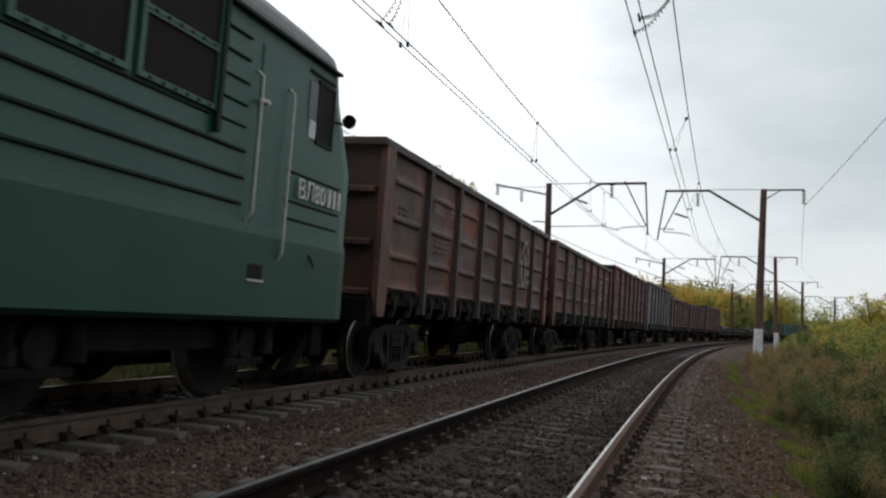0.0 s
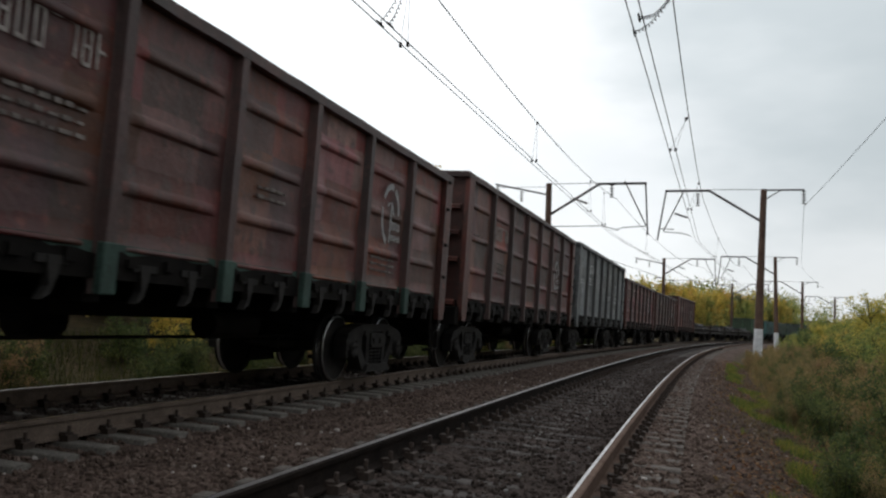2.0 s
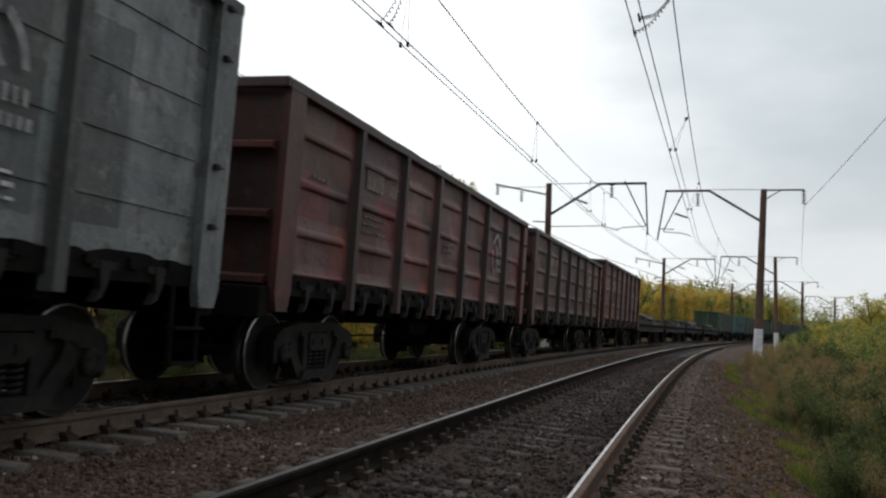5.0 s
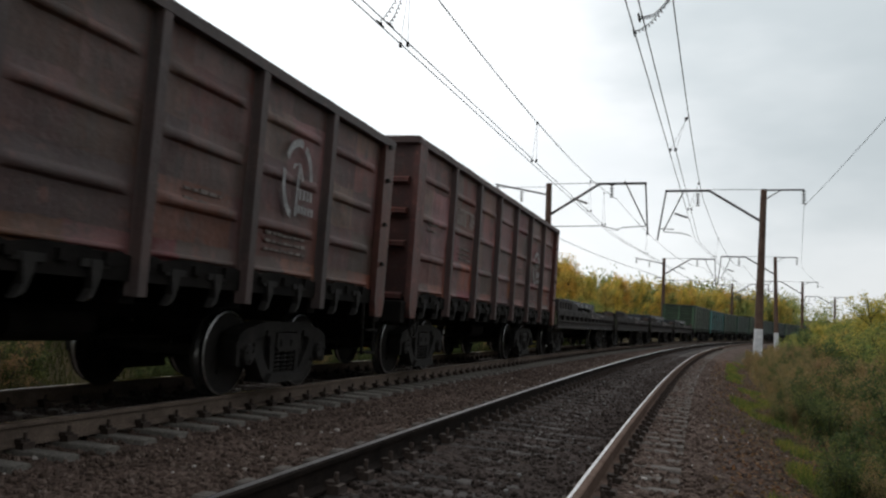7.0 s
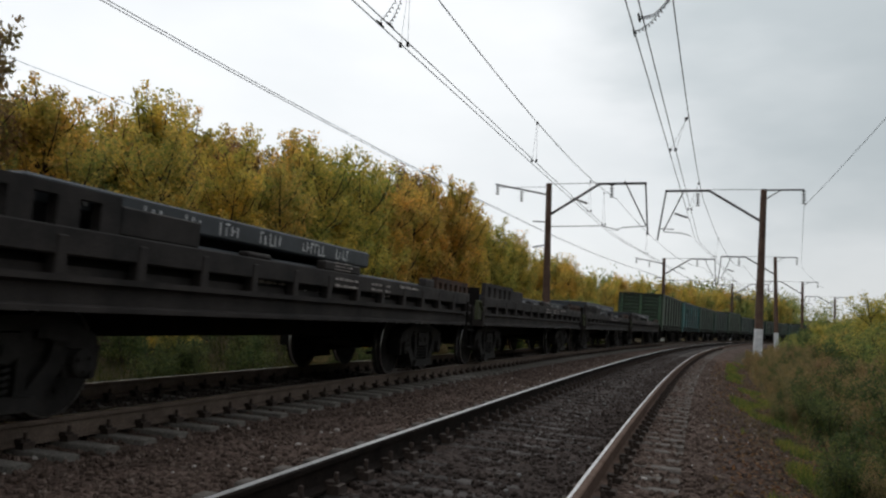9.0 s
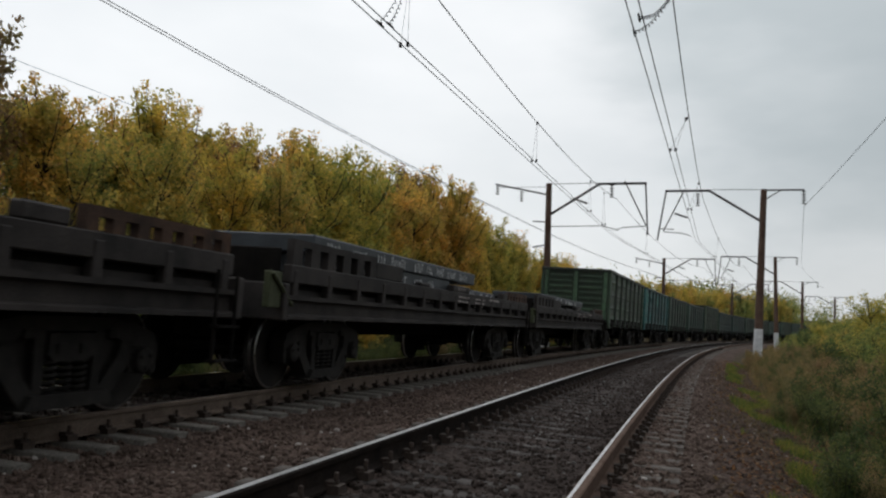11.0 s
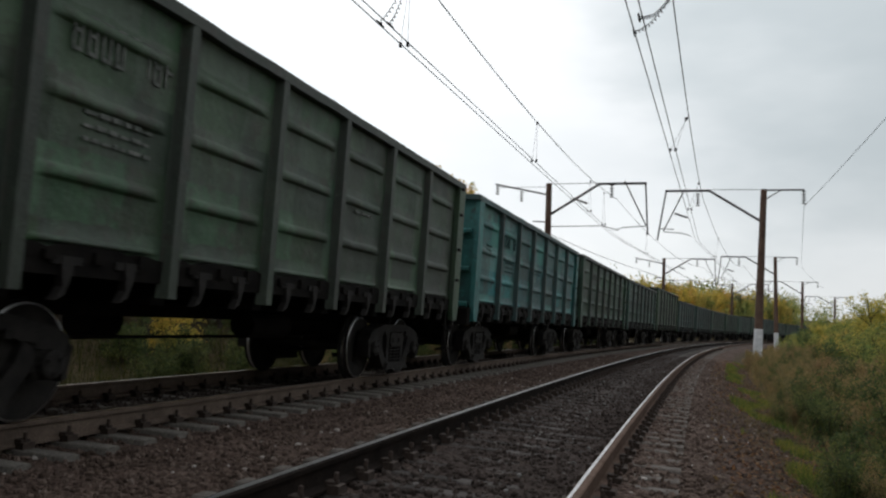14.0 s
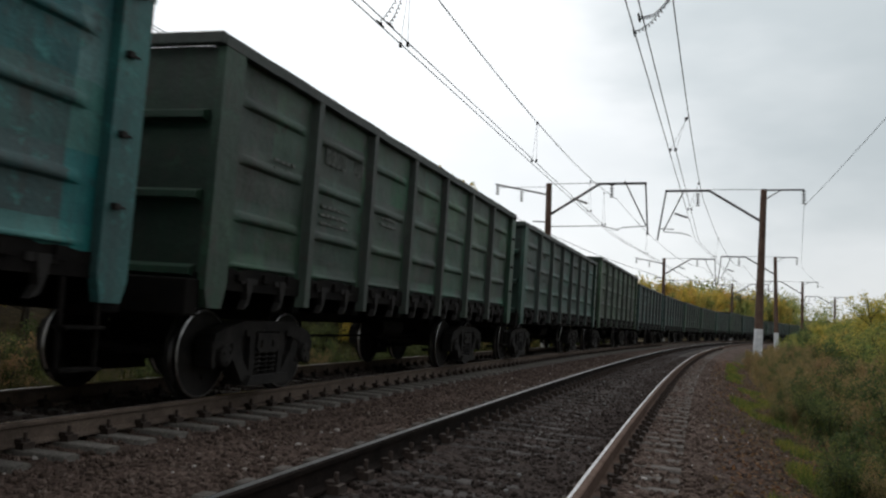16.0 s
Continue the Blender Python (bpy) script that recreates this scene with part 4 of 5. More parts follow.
def loco_details(e):
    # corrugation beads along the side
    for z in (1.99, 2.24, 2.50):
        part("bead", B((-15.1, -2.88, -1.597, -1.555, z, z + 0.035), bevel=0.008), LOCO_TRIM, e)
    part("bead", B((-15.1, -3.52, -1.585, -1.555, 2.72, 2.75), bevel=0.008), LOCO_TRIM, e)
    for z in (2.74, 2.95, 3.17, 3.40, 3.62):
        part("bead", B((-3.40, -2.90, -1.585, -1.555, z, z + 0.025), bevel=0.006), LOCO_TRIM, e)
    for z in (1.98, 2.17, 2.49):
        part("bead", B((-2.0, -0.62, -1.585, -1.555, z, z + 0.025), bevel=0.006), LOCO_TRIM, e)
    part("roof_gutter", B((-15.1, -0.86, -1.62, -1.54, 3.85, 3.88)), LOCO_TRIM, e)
    # air intakes with frames
    for a, b, z0, z1 in ((-4.55, -3.52, 2.82, 3.30), (-4.55, -3.52, 3.37, 3.80), (-5.85, -4.76, 2.82, 3.80), (-7.3, -6.1, 2.82, 3.80)):
        w = part("intake", B((a, b, -1.585, -1.55, z0, z1)), LOUVRE, e, "dark meshed air intake")
        bm = bmesh.new()
        for q in ((a - 0.06, b + 0.06, z0 - 0.05, z0), (a - 0.06, b + 0.06, z1, z1 + 0.04), (a - 0.06, a, z0, z1), (b, b + 0.06, z0, z1)):
            add_box(bm, q[0], q[1], -1.605, -1.56, q[2], q[3])
        part("frame", bm, LOCO, w)
        for k in range(int((b - a) / 0.17)):
            part("bolt", SHARED.setdefault("bolt", ob_mesh("bolt", B((-0.012, 0.012, -0.01, 0.01, -0.012, 0.012)), LOCO_TRIM)), None, w, m=pose(a + 0.1 + 0.17 * k, -1.61, z0 - 0.03))
    part("downpipe", B((-3.48, -3.42, -1.63, -1.57, 2.58, 3.86)), LOCO_TRIM, e)
    # door, rails and step
    d = part("door", B((-2.68, -2.14, -1.575, -1.55, 1.80, 3.66), bevel=0.01), LOCO, e, "green cab door")
    part("door_handle", B((-2.74, -2.58, -1.64, -1.60, 3.06, 3.09), (-2.60, -2.57, -1.62, -1.57, 3.04, 3.11)), CHROME, d)
    for x, zb in ((-2.76, 1.84), (-2.08, 1.48)):
        wire_bar(e, "handrail", [(x + 0.02, -1.57, 3.36), (x, -1.64, 3.30), (x, -1.64, zb + 0.1), (x, -1.575, zb)], 0.0145, CHROME, "bare metal handrail")
    # flat dark plate gives the shade of the step recess by colour
    part("step_recess", B((-2.68, -2.40, -1.606, -1.57, 1.29, 1.44)), LOUVRE, e)
    part("step_edge", B((-2.70, -2.38, -1.618, -1.57, 1.265, 1.29)), CHROME, e)
    # cab side window, mirror, hook
    wd = part("cab_window", B((-1.34, -0.98, -1.575, -1.552, 2.96, 3.62)), LOUVRE, e, "dark sliding cab window")
    part("frame", B((-1.38, -1.34, -1.585, -1.55, 2.92, 3.66), (-0.98, -0.94, -1.585, -1.55, 2.92, 3.66), (-1.38, -0.94, -1.585, -1.55, 3.62, 3.66), (-1.38, -0.94, -1.585, -1.55, 2.92, 2.96), (-1.60, -0.94, -1.58, -1.555, 3.70, 3.73)), LOCO_TRIM, wd)
    part("curtain", B((-1.56, -1.40, -1.575, -1.556, 2.96, 3.16)), WHITE, wd, "pale cloth behind the glass")
    # the pane's sky reflection is put in as opaque pale grey
    part("pane", B((-1.60, -1.39, -1.572, -1.556, 3.16, 3.60)), ROOF, wd, "window pane with its reflection painted pale grey")
    bm = bmesh.new()
    tube(bm, [(-0.90, -1.57, 3.28), (-0.80, -1.68, 3.28)], 0.014, 5)
    lathe(bm, [(-0.02, 0.085), (0.02, 0.085)], (-0.77, -1.70, 3.32), "x", 14)
    part("mirror", bm, SHADED_SOOT, e, "round rear-view mirror")
    wire_bar(e, "hook", [(-1.36, -1.60, 1.64), (-1.34, -1.635, 1.55), (-1.30, -1.635, 1.50)], 0.012, LOCO_TRIM)
    part("tail_lamp", B((-0.36, -0.24, -1.34, -1.20, 1.14, 1.36), bevel=0.03), RED, e, "small red tail lamp")
    # class lettering; the serial is left as bars
    me = text_mesh("ВЛ80", 0.30, 0.008)
    me.materials.clear()
    me.materials.append(LETTER)
    part("lettering", me, None, e, "raised cream class letters", pose(-1.76, -1.60, 2.24, 90, 0, 0) @ Matrix.Diagonal((0.98, 1, 1, 1)))
    part("serial_bars", B(*[(-0.99 + 0.14 * k, -0.935 + 0.14 * k, -1.615, -1.585, 2.24, 2.45) for k in range(3)]), LETTER, e, "raised serial figures, as bars")
    # roof gear
    bm = bmesh.new()
    tube(bm, [(-2.2, -0.9, 4.30), (-1.2, -0.9, 4.42), (-0.9, -0.9, 4.30)], 0.03, 6)
    add_box(bm, -1.5, -1.2, -1.0, -0.8, 4.26, 4.38)
    tube(bm, [(-1.35, -0.9, 4.36), (-1.1, -0.9, 4.52)], 0.02, 5)
    part("horn", bm, SHADED_SOOT, e)
    bm = B((-15.0, -1.0, -0.55, 0.55, 0.36, 0.9), (-0.7, -0.4, -1.4, 1.4, 0.45, 0.87), bevel=0.02)
    prism(bm, [(-0.6, 0.87), (-0.36, 0.87), (-1.0, 0.3), (-1.2, 0.3)], -1.35, -1.2)
    part("underframe", bm, SHADED_SOOT, e)
    part("coupler", SHARED["coupler"], None, e, m=pose(0.15, 0, 0.92))
    for x in (-3.4, -11.6):
        b = part("bogie", B((-2.3, 2.3, -1.12, -0.96, 0.55, 0.82), (-2.3, 2.3, 0.96, 1.12, 0.55, 0.82), (-0.3, 0.3, -1.0, 1.0, 0.5, 0.8), bevel=0.02), CAST, e, "locomotive bogie frame", pose(x, 0, 0))
        for dx in (-1.5, 1.5):
            bm = bmesh.new()
            for sy in (-1, 1):
                lathe(bm, [(-0.06, 0.2), (-0.065, 0.58), (0.055, 0.625), (0.065, 0.66), (0.08, 0.65), (0.07, 0.2)], (0, sy * GA, 0), "y", 36, [0, 1, 1, 1, 0])
            lathe(bm, [(-1.05, 0.09), (1.05, 0.09)], (0, 0, 0), "y", 12)
            LOCO_SETS.append((part("wheelset", bm, [CAST, TREAD], b, m=pose(dx, 0, 0.625)), dx))
            bm = bmesh.new()
            lathe(bm, [(-0.12, 0.17), (0.12, 0.15), (0.16, 0.10)], (dx, -1.1, 0.625), "y", 14)
            for o in (-0.36, 0.36):
                lathe(bm, [(0.50, 0.10), (0.62, 0.10), (0.64, 0.075), (0.80, 0.075), (0.82, 0.12), (0.90, 0.12)], (dx + o, -1.22, 0), "z", 10)
            tube(bm, [(dx - 0.4, -1.16, 0.42), (dx + 0.4, -1.16, 0.42)], 0.05, 6)
            part("axle_box", bm, CAST, b)


LOCO_SETS = []
TRAIN = []        # (thing, place of its middle behind the first wagon's front corner)

BROWNS = [(0.15, 0.056, 0.038), (0.18, 0.052, 0.039), (0.155, 0.045, 0.033), (0.16, 0.043, 0.036), (0.13, 0.046, 0.034), (0.18, 0.054, 0.043)]
GREENS = [(0.062, 0.125, 0.07), (0.04, 0.23, 0.225), (0.027, 0.09, 0.052), (0.036, 0.105, 0.08), (0.062, 0.13, 0.07), (0.028, 0.092, 0.08)]


def build_train():
    e = locomotive()
    base = gondola(3.53, "pressed", "ribs")
    smooth = gondola(3.92, "smooth", "ribs")
    tall = gondola(3.86, "pressed", "ribs")
    doors = gondola(3.545, "pressed", "doors")
    mid = gondola(3.845, "pressed", "ribs")
    slight = gondola(3.53, "pressed", "ribs")
    raised = gondola(3.56, "pressed", "ribs")
    loco_details(e)
    TRAIN.append((e, -1.02))
    kinds = [base, None, mid, smooth, None, slight, tall]
    cols = [BROWNS[0], BROWNS[1], BROWNS[2], (0.23, 0.255, 0.265), BROWNS[3], BROWNS[4], BROWNS[5]]
    names = ["rust-brown", "red-brown", "dark red-brown", "pale grey smooth-sided", "maroon-brown", "faded brown", "tall red-brown"]
    copies = {}
    for k in range(7):
        copies[k] = kinds[k] or copy_thing(base, Matrix())
    greens = [doors, copy_thing(slight, Matrix()), raised] + [copy_thing(mid if k in (1, 7, 8) else slight if k % 3 == 1 else base, Matrix()) for k in range(13)]
    for k in range(7):
        g = copies[k]
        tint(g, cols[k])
        tagged(g, names[k] + " open freight wagon, weathered and stained")
        marks(g, k, "smooth" if k == 3 else "emblem")
        if k == 3:
            for o in g.children:
                if o.name.startswith(("number_marking", "text_marking")):
                    o.material_slots[0].link = "OBJECT"
                    o.material_slots[0].material = WHITECHALK
            bm = bmesh.new()
            prism(bm, [(-0.12, 0.08), (0.12, 0.08), (0.1, 0.045), (0.0, -0.09), (-0.1, 0.045)], -0.006, 0.0)
            part("triangle_mark", bm, WHITECHALK, g, "white painted triangle mark", pose(-5.1, -1.482, 2.28))
        if k == 6:
            handwheel(g)
        if k == 1:
            for x0, x1 in zip((-6.0,) + POSTS, POSTS + (6.0,)):
                part("painted_band", B((x0 + 0.11, x1 - 0.11, -1.482, -1.462, 1.2, 1.44)), BAND, g, "green-painted lower edge")
            for x in POSTS:
                part("post_foot", B((x - 0.09, x + 0.09, -1.575, -1.50, 1.04, 1.44), bevel=0.01), BAND, g)
        TRAIN.append((g, 13.92 * k + 6.4))
    f0 = flatcar()
    flats = [f0] + [copy_thing(f0, Matrix()) for _ in range(3)]
    for k, f in enumerate(flats):
        TRAIN.append((f, 96.88 + 14.55 * (k + 0.5)))
        load(96.88 + 14.55 * (k + 0.5), k)
    for k, g in enumerate(greens):
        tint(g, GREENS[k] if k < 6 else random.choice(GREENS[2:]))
        tagged(g, ("faded green", "bright teal", "dark green", "dull blue-green", "moss-green", "dark teal-green")[k if k < 6 else 2 + k % 4] + " open freight wagon, weathered paint")
        if k < 6:
            marks(g, 20 + k, "plain")
            for o in g.children:
                if o.name.startswith(("number_marking", "text_marking")):
                    o.material_slots[0].link = "OBJECT"
                    o.material_slots[0].material = DARKMARK if k == 1 else FAINT
        TRAIN.append((g, 155.55 + 13.92 * k + 6.4))
    # wheelsets of the copies
    known = {o for o, _ in SETS}
    for t, _ in TRAIN[1:]:
        for o in t.children_recursive:
            if o.name.startswith("wheelset") and o not in known:
                SETS.append((o, round(o.matrix_basis.translation.x, 3)))


def load(place, k):
    """Slabs stacked on timbers; the same places as on their wagon."""
    rows = [((-4.9, 1.6, -1.30, 0.1, 1.66, 1.875), (-3.0, 4.4, -1.28, 0.2, 1.40, 1.56)),
            ((-3.5, 3.8, -1.28, 0.1, 1.40, 1.66),),
            ((-5.8, 1.8, -1.30, 0.15, 1.72, 1.95), (-5.6, 0.1, -1.28, 0.2, 1.40, 1.718), (1.1, 3.7, -1.28, 0.2, 1.40, 1.62)),
            ((-5.55, 2.05, -1.30, 0.15, 1.67, 1.885), (-3.0, 4.2, -1.26, 0.2, 1.40, 1.56))][k]
    words = {(3, 0): ((-1.55, "104", 0.17), (-1.02, "250-1850-7600", 0.145), (0.2, "17640", 0.14))}
    for j, r in enumerate(rows):
        slab(place, *r, seed=10 * k + j, words=words.get((k, j), ()))
    s = tagged(new("steel_slab", ob_mesh("steel_slab", B((-4.5, 4.8, 0.35, 1.28, 1.40, 1.70), bevel=0.02), SLAB)), "blue-grey rolled steel slab lying on timbers", "steel slab", "steel slabs")
    TRAIN.append((s, place))
    spots = [(x, 1.3, 1.24, 1.40) for x in (-2.6, 0.0, 2.6)]
    if k in (0, 3):
        spots += [(x, 1.22, 1.56, rows[0][4]) for x in (-2.7, 0.3)]
    for x, hw, za, zb in spots:
        t = tagged(new("timber_bearer", ob_mesh("timber_bearer", B((x - 0.1, x + 0.1, -hw, hw if zb < 1.5 else 0.1, za, zb), bevel=0.01), SHADED_SOOT)), "dark squared timber bearer under steel slabs", "timber", "timbers")
        TRAIN.append((t, place))


# ---- overhead line ----
def insulator(parent, p, length, lean=Vector((0, 0, -1))):
    bm = bmesh.new()
    n = max(3, int(length / 0.15))
    prof = []
    for k in range(n):
        a = length * k / n
        prof += [(-a, 0.03), (-a - 0.04, 0.13), (-a - 0.07, 0.12), (-a - 0.08, 0.03)]
    lathe(bm, prof, (0, 0, 0), "z", 10)
    return part("insulator", bm, GLAZE, parent, "ribbed dark insulator string", Matrix.Translation(p) @ Vector((0, 0, -1)).rotation_difference(lean).to_matrix().to_4x4())


# place along the line, place across it, lean of the top away from the track
MAST_R = [(51.4, -3.42, 0.2), (95.9, -4.0, -0.22), (138.5, -4.6, 0.0), (186.5, -5.4, 0.05)]
MAST_L = [(48.6, 8.2, 0.1), (99.3, 8.3, 0.0), (146.9, 6.8, 0.0)]


def mast(s, u, right, lean=0.0):
    """A mast beside the line; v runs from it over the track."""
    sg = 1 if right else -1
    x, y, h = line(s)
    base = at(s, u, level(s, u) - 0.05)
    m = Matrix(((math.cos(h), math.sin(h), 0, 0), (-math.sin(h), math.cos(h), 0, 0), (0, 0, 1, 0), (0, 0, 0, 1)))
    m = Matrix.Translation((base.x, base.y, 0)) @ m
    t = thing("catenary_mast", "rust-brown tapered mast with white-painted foot and bracket arm", "catenary mast", "masts along the line", m=m)
    P = lambda v, z: (-sg * v + sg * lean * z / 9.3, 0, z)     # v metres towards the track
    bm = bmesh.new()
    z0 = base.z
    tube(bm, [P(0, 1.3), P(0, 5), P(0, 9.3)], 0.235, 8, r1=0.17)
    part("pole", bm, RUST, t)
    bm = bmesh.new()
    tube(bm, [P(0, z0), P(0, 1.3)], 0.26, 8, r1=0.238)
    part("painted_foot", bm, WHITE, t, "white-painted foot")
    end = 5.5 if right else 5.65
    wire_bar(t, "bracket_arm", [P(0.1, 7.45), P(3.0, 9.25), P(end, 9.25)], 0.075, DARKSTEEL, "bent tubular bracket arm")
    wire_bar(t, "tie_rod", [P(0, 9.28), P(3.0, 9.3)], 0.018, DARKSTEEL)
    wire_bar(t, "drop_post", [P(end - 0.05, 9.25), P(end + (0.33 if right else 0.1), 6.3)], 0.05, DARKSTEEL)
    wire_bar(t, "brace", [P(4.42, 9.4 if not right else 9.25), P(end, 6.85)], 0.04, DARKSTEEL)
    wire_bar(t, "steady_arm", [P(end, 6.8), P(4.4, 6.72), P(3.9, 6.55)], 0.025, DARKSTEEL)
    strut = wire_bar(t, "strut_insulator", [P(4.9, 7.9), P(4.15, 7.65)] if right else [P(1.45, 8.42), P(2.3, 8.1)], 0.06, GLAZE, "dark rod insulator")
    wire_bar(t, "rod", [P(0.1, 6.75), P(3.2, 6.8), P(4.1, 6.55)] if not right else [P(5.8, 7.0), P(4.9, 6.95)], 0.025, DARKSTEEL)
    if right:
        wire_bar(t, "outer_arm", [P(0, 9.25), P(-2.15, 9.25)], 0.05, DARKSTEEL)
        wire_bar(t, "outer_strut", [P(0, 8.65), P(-0.9, 9.22)], 0.03, DARKSTEEL)
        insulator(t, P(-2.12, 9.2), 0.85)
        insulator(t, P(3.62, 9.1), 0.85)
    else:
        wire_bar(t, "outer_arm", [P(0.1, 8.6), P(-3.3, 9.3)], 0.05, DARKSTEEL)
        wire_bar(t, "outer_tie", [P(0, 9.1), P(-3.0, 9.1)], 0.015, DARKSTEEL)
        wire_bar(t, "lower_arm", [P(0.1, 7.0), P(-0.9, 7.05)], 0.04, DARKSTEEL)
        wire_bar(t, "lower_arm", [P(0.1, 5.7), P(-0.9, 5.5)], 0.04, DARKSTEEL)
        insulator(t, P(-3.15, 9.2), 0.6)
        insulator(t, P(-1.65, 8.85), 0.7)
        insulator(t, P(3.7, 9.2), 0.85)


def wire_run(name, label, stations, sag, r=0.008):
    """A wire from support to support, hanging between them. Stations: s, u, z."""
    bm = bmesh.new()
    for (s0, u0, z0), (s1, u1, z1) in zip(stations, stations[1:]):
        pts = []
        for k in range(15):
            f = k / 14
            a, b = at(s0, u0, z0), at(s1, u1, z1)
            p = a.lerp(b, f)
            p.z -= sag * 4 * f * (1 - f)
            pts.append(p)
        tube(bm, pts, r, 5)
    ob = new(name, ob_mesh(name, bm, WIRE))
    return tagged(ob, label, "overhead wire", "overhead wires")


def build_overhead():
    for s, u, lean in MAST_R:
        mast(s, u, True, lean)
    for s, u, lean in MAST_L:
        mast(s, u, False, lean)
    mast(3.0, 8.2, False)
    mast(2.0, -3.74, True)
    wire_run("messenger_wire", "dark stranded messenger wire over the near track", [(-45, -0.47, 8.35), (2, -0.47, 8.35), (51.4, -0.44, 8.33), (95.9, -0.6, 8.35), (138.5, -1.9, 8.35)], 1.2, 0.014)
    wire_run("messenger_wire", "dark stranded messenger wire over the far track", [(-45, 4.2, 8.35), (3, 4.2, 8.35), (48.6, 4.3, 8.35), (99.3, 4.1, 8.35), (146.9, 2, 8.35)], 0.9, 0.014)
    for o in (0.0, 0.17):
        wire_run("contact_wire", "copper contact wire over the near track", [(-45, o - 0.1, 6.3), (2, o * 1.25 - 0.09, 6.3), (51.4, o - 0.09, 6.3), (95.9, o - 0.3, 6.3), (138.5, o - 1.4, 6.3)], 0.04, 0.0115)
        wire_run("contact_wire", "copper contact wire over the far track", [(-45, 4.3 + o, 6.3), (3, 4.35 + o, 6.3), (48.6, 4.4 + o, 6.3), (99.3, 4.1 + o, 6.3), (146.9, 2.0 + o, 6.3)], 0.04, 0.0115)
    wire_run("feeder_wire", "dark feeder wire on the outer brackets", [(-45, -11.5, 8.3), (2, -7.2, 8.3), (51.4, -5.75, 8.3), (95.9, -6.3, 8.3), (138.5, -7.6, 8.3)], 0.2, 0.011)
    for v, z in ((11.9, 8.0), (11.65, 7.95)):
        wire_run("feeder_wire", "dark feeder wire beyond the far track", [(-45, v, z), (3, v, z), (48.6, v, z), (99.3, v - 0.5, z), (146.9, v - 2.7, z)], 0.3, 0.012)
    wire_run("feeder_wire", "thin line wire before the trees", [(-45, 13.4, 6.3), (3, 13.4, 6.3), (48.6, 12.6, 6.3)], 0.2, 0.006)
    # droppers between messenger and contact wires
    for s0, u0, u1, zm, zc in ((25.3, -0.8, -0.35, 7.15, 6.28), (38.0, -0.75, -0.3, 7.40, 6.28), (26.6, 3.92, 4.12, 7.47, 6.28), (14.9, 4.05, 4.3, 7.7, 6.28), (38.5, 4.05, 4.2, 7.62, 6.28), (43.5, 4.2, 4.3, 7.9, 6.28), (62, -0.7, -0.4, 7.6, 6.28), (60, 4.0, 4.1, 7.7, 6.28)):
        bm = bmesh.new()
        for o in (0.0, 0.15):
            tube(bm, [at(s0, u0, zm), at(s0 + 0.3, u1 - o, zc)], 0.005, 4)
        for o in (0.0, 0.15):
            p = at(s0 + 0.3, u1 - o, zc)
            add_box(bm, p.x - 0.03, p.x + 0.03, p.y - 0.05, p.y + 0.05, p.z - 0.02, p.z + 0.06)
        p = at(s0, u0, zm)
        add_box(bm, p.x - 0.03, p.x + 0.03, p.y - 0.06, p.y + 0.06, p.z - 0.04, p.z + 0.04)
        tagged(new("dropper", ob_mesh("dropper", bm, WIRE)), "thin wire dropper with small clamps", "overhead wire", "droppers")
    # coiled jumper cables from the contact wires up to the messenger wire
    for ends, top in ((((15.25, -0.21), (14.5, -0.35)), (16.3, -0.80, 7.36)), (((14.0, 4.26), (14.1, 4.1)), (14.6, 3.88, 7.68))):
        bm = bmesh.new()
        b = at(*top)
        for s0, u0 in ends:
            a = at(s0, u0, 6.29)
            pts = []
            for k in range(60):
                f = k / 59
                p = a.lerp(b, f) + 0.03 * Vector((math.sin(k * 1.25), 0, math.cos(k * 1.25)))
                p.z -= 0.14 * math.sin(math.pi * f)
                pts.append(p)
            tube(bm, pts, 0.009, 4)
            x, y, h = line(s0)
            d = Vector((math.sin(h), math.cos(h), 0)) * 0.17
            tube(bm, [a - d, a + d], 0.022, 5)
        tagged(new("jumper_cable", ob_mesh("jumper_cable", bm, WIRE)), "coiled dark jumper cable between the wires", "overhead wire", "jumper cables")


# ---- plants ----
def leaf_cloud(rnd, blobs, n, size, name, material, flat=0.5):
    """Leaves as small bent quads spread through blobs (centre, radii)."""
    c = np.array([b[0] for b in blobs], float)
    rad = np.array([b[1] for b in blobs], float)
    wts = rad.prod(1) ** (2 / 3)
    g = np.random.default_rng(rnd)
    k = g.choice(len(blobs), n, p=wts / wts.sum())
    d = g.normal(size=(n, 3))
    d /= np.linalg.norm(d, axis=1)[:, None]
    rr = g.random(n) ** 0.45 * (0.85 + 0.35 * g.random(n))
    p = c[k] + d * rad[k] * rr[:, None]
    a = g.normal(size=(n, 3))
    a[:, 2] -= 0.3
    a /= np.linalg.norm(a, axis=1)[:, None]
    b = np.cross(a, g.normal(size=(n, 3)))
    b /= np.linalg.norm(b, axis=1)[:, None]
    sz = size * (0.6 + 0.8 * g.random(n))[:, None]
    a, b = a * sz, b * sz * 0.55
    v = np.stack([p - a * 0.5, p + b * 0.5, p + a * 0.6, p - b * 0.5], 1).reshape(-1, 3)
    me = bpy.data.meshes.new(name)
    me.vertices.add(4 * n)
    me.vertices.foreach_set("co", v.ravel())
    me.loops.add(4 * n)
    me.loops.foreach_set("vertex_index", np.arange(4 * n))
    me.polygons.add(n)
    me.polygons.foreach_set("loop_start", np.arange(n) * 4)
    me.update(calc_edges=True)
    me.materials.append(material)
    return me


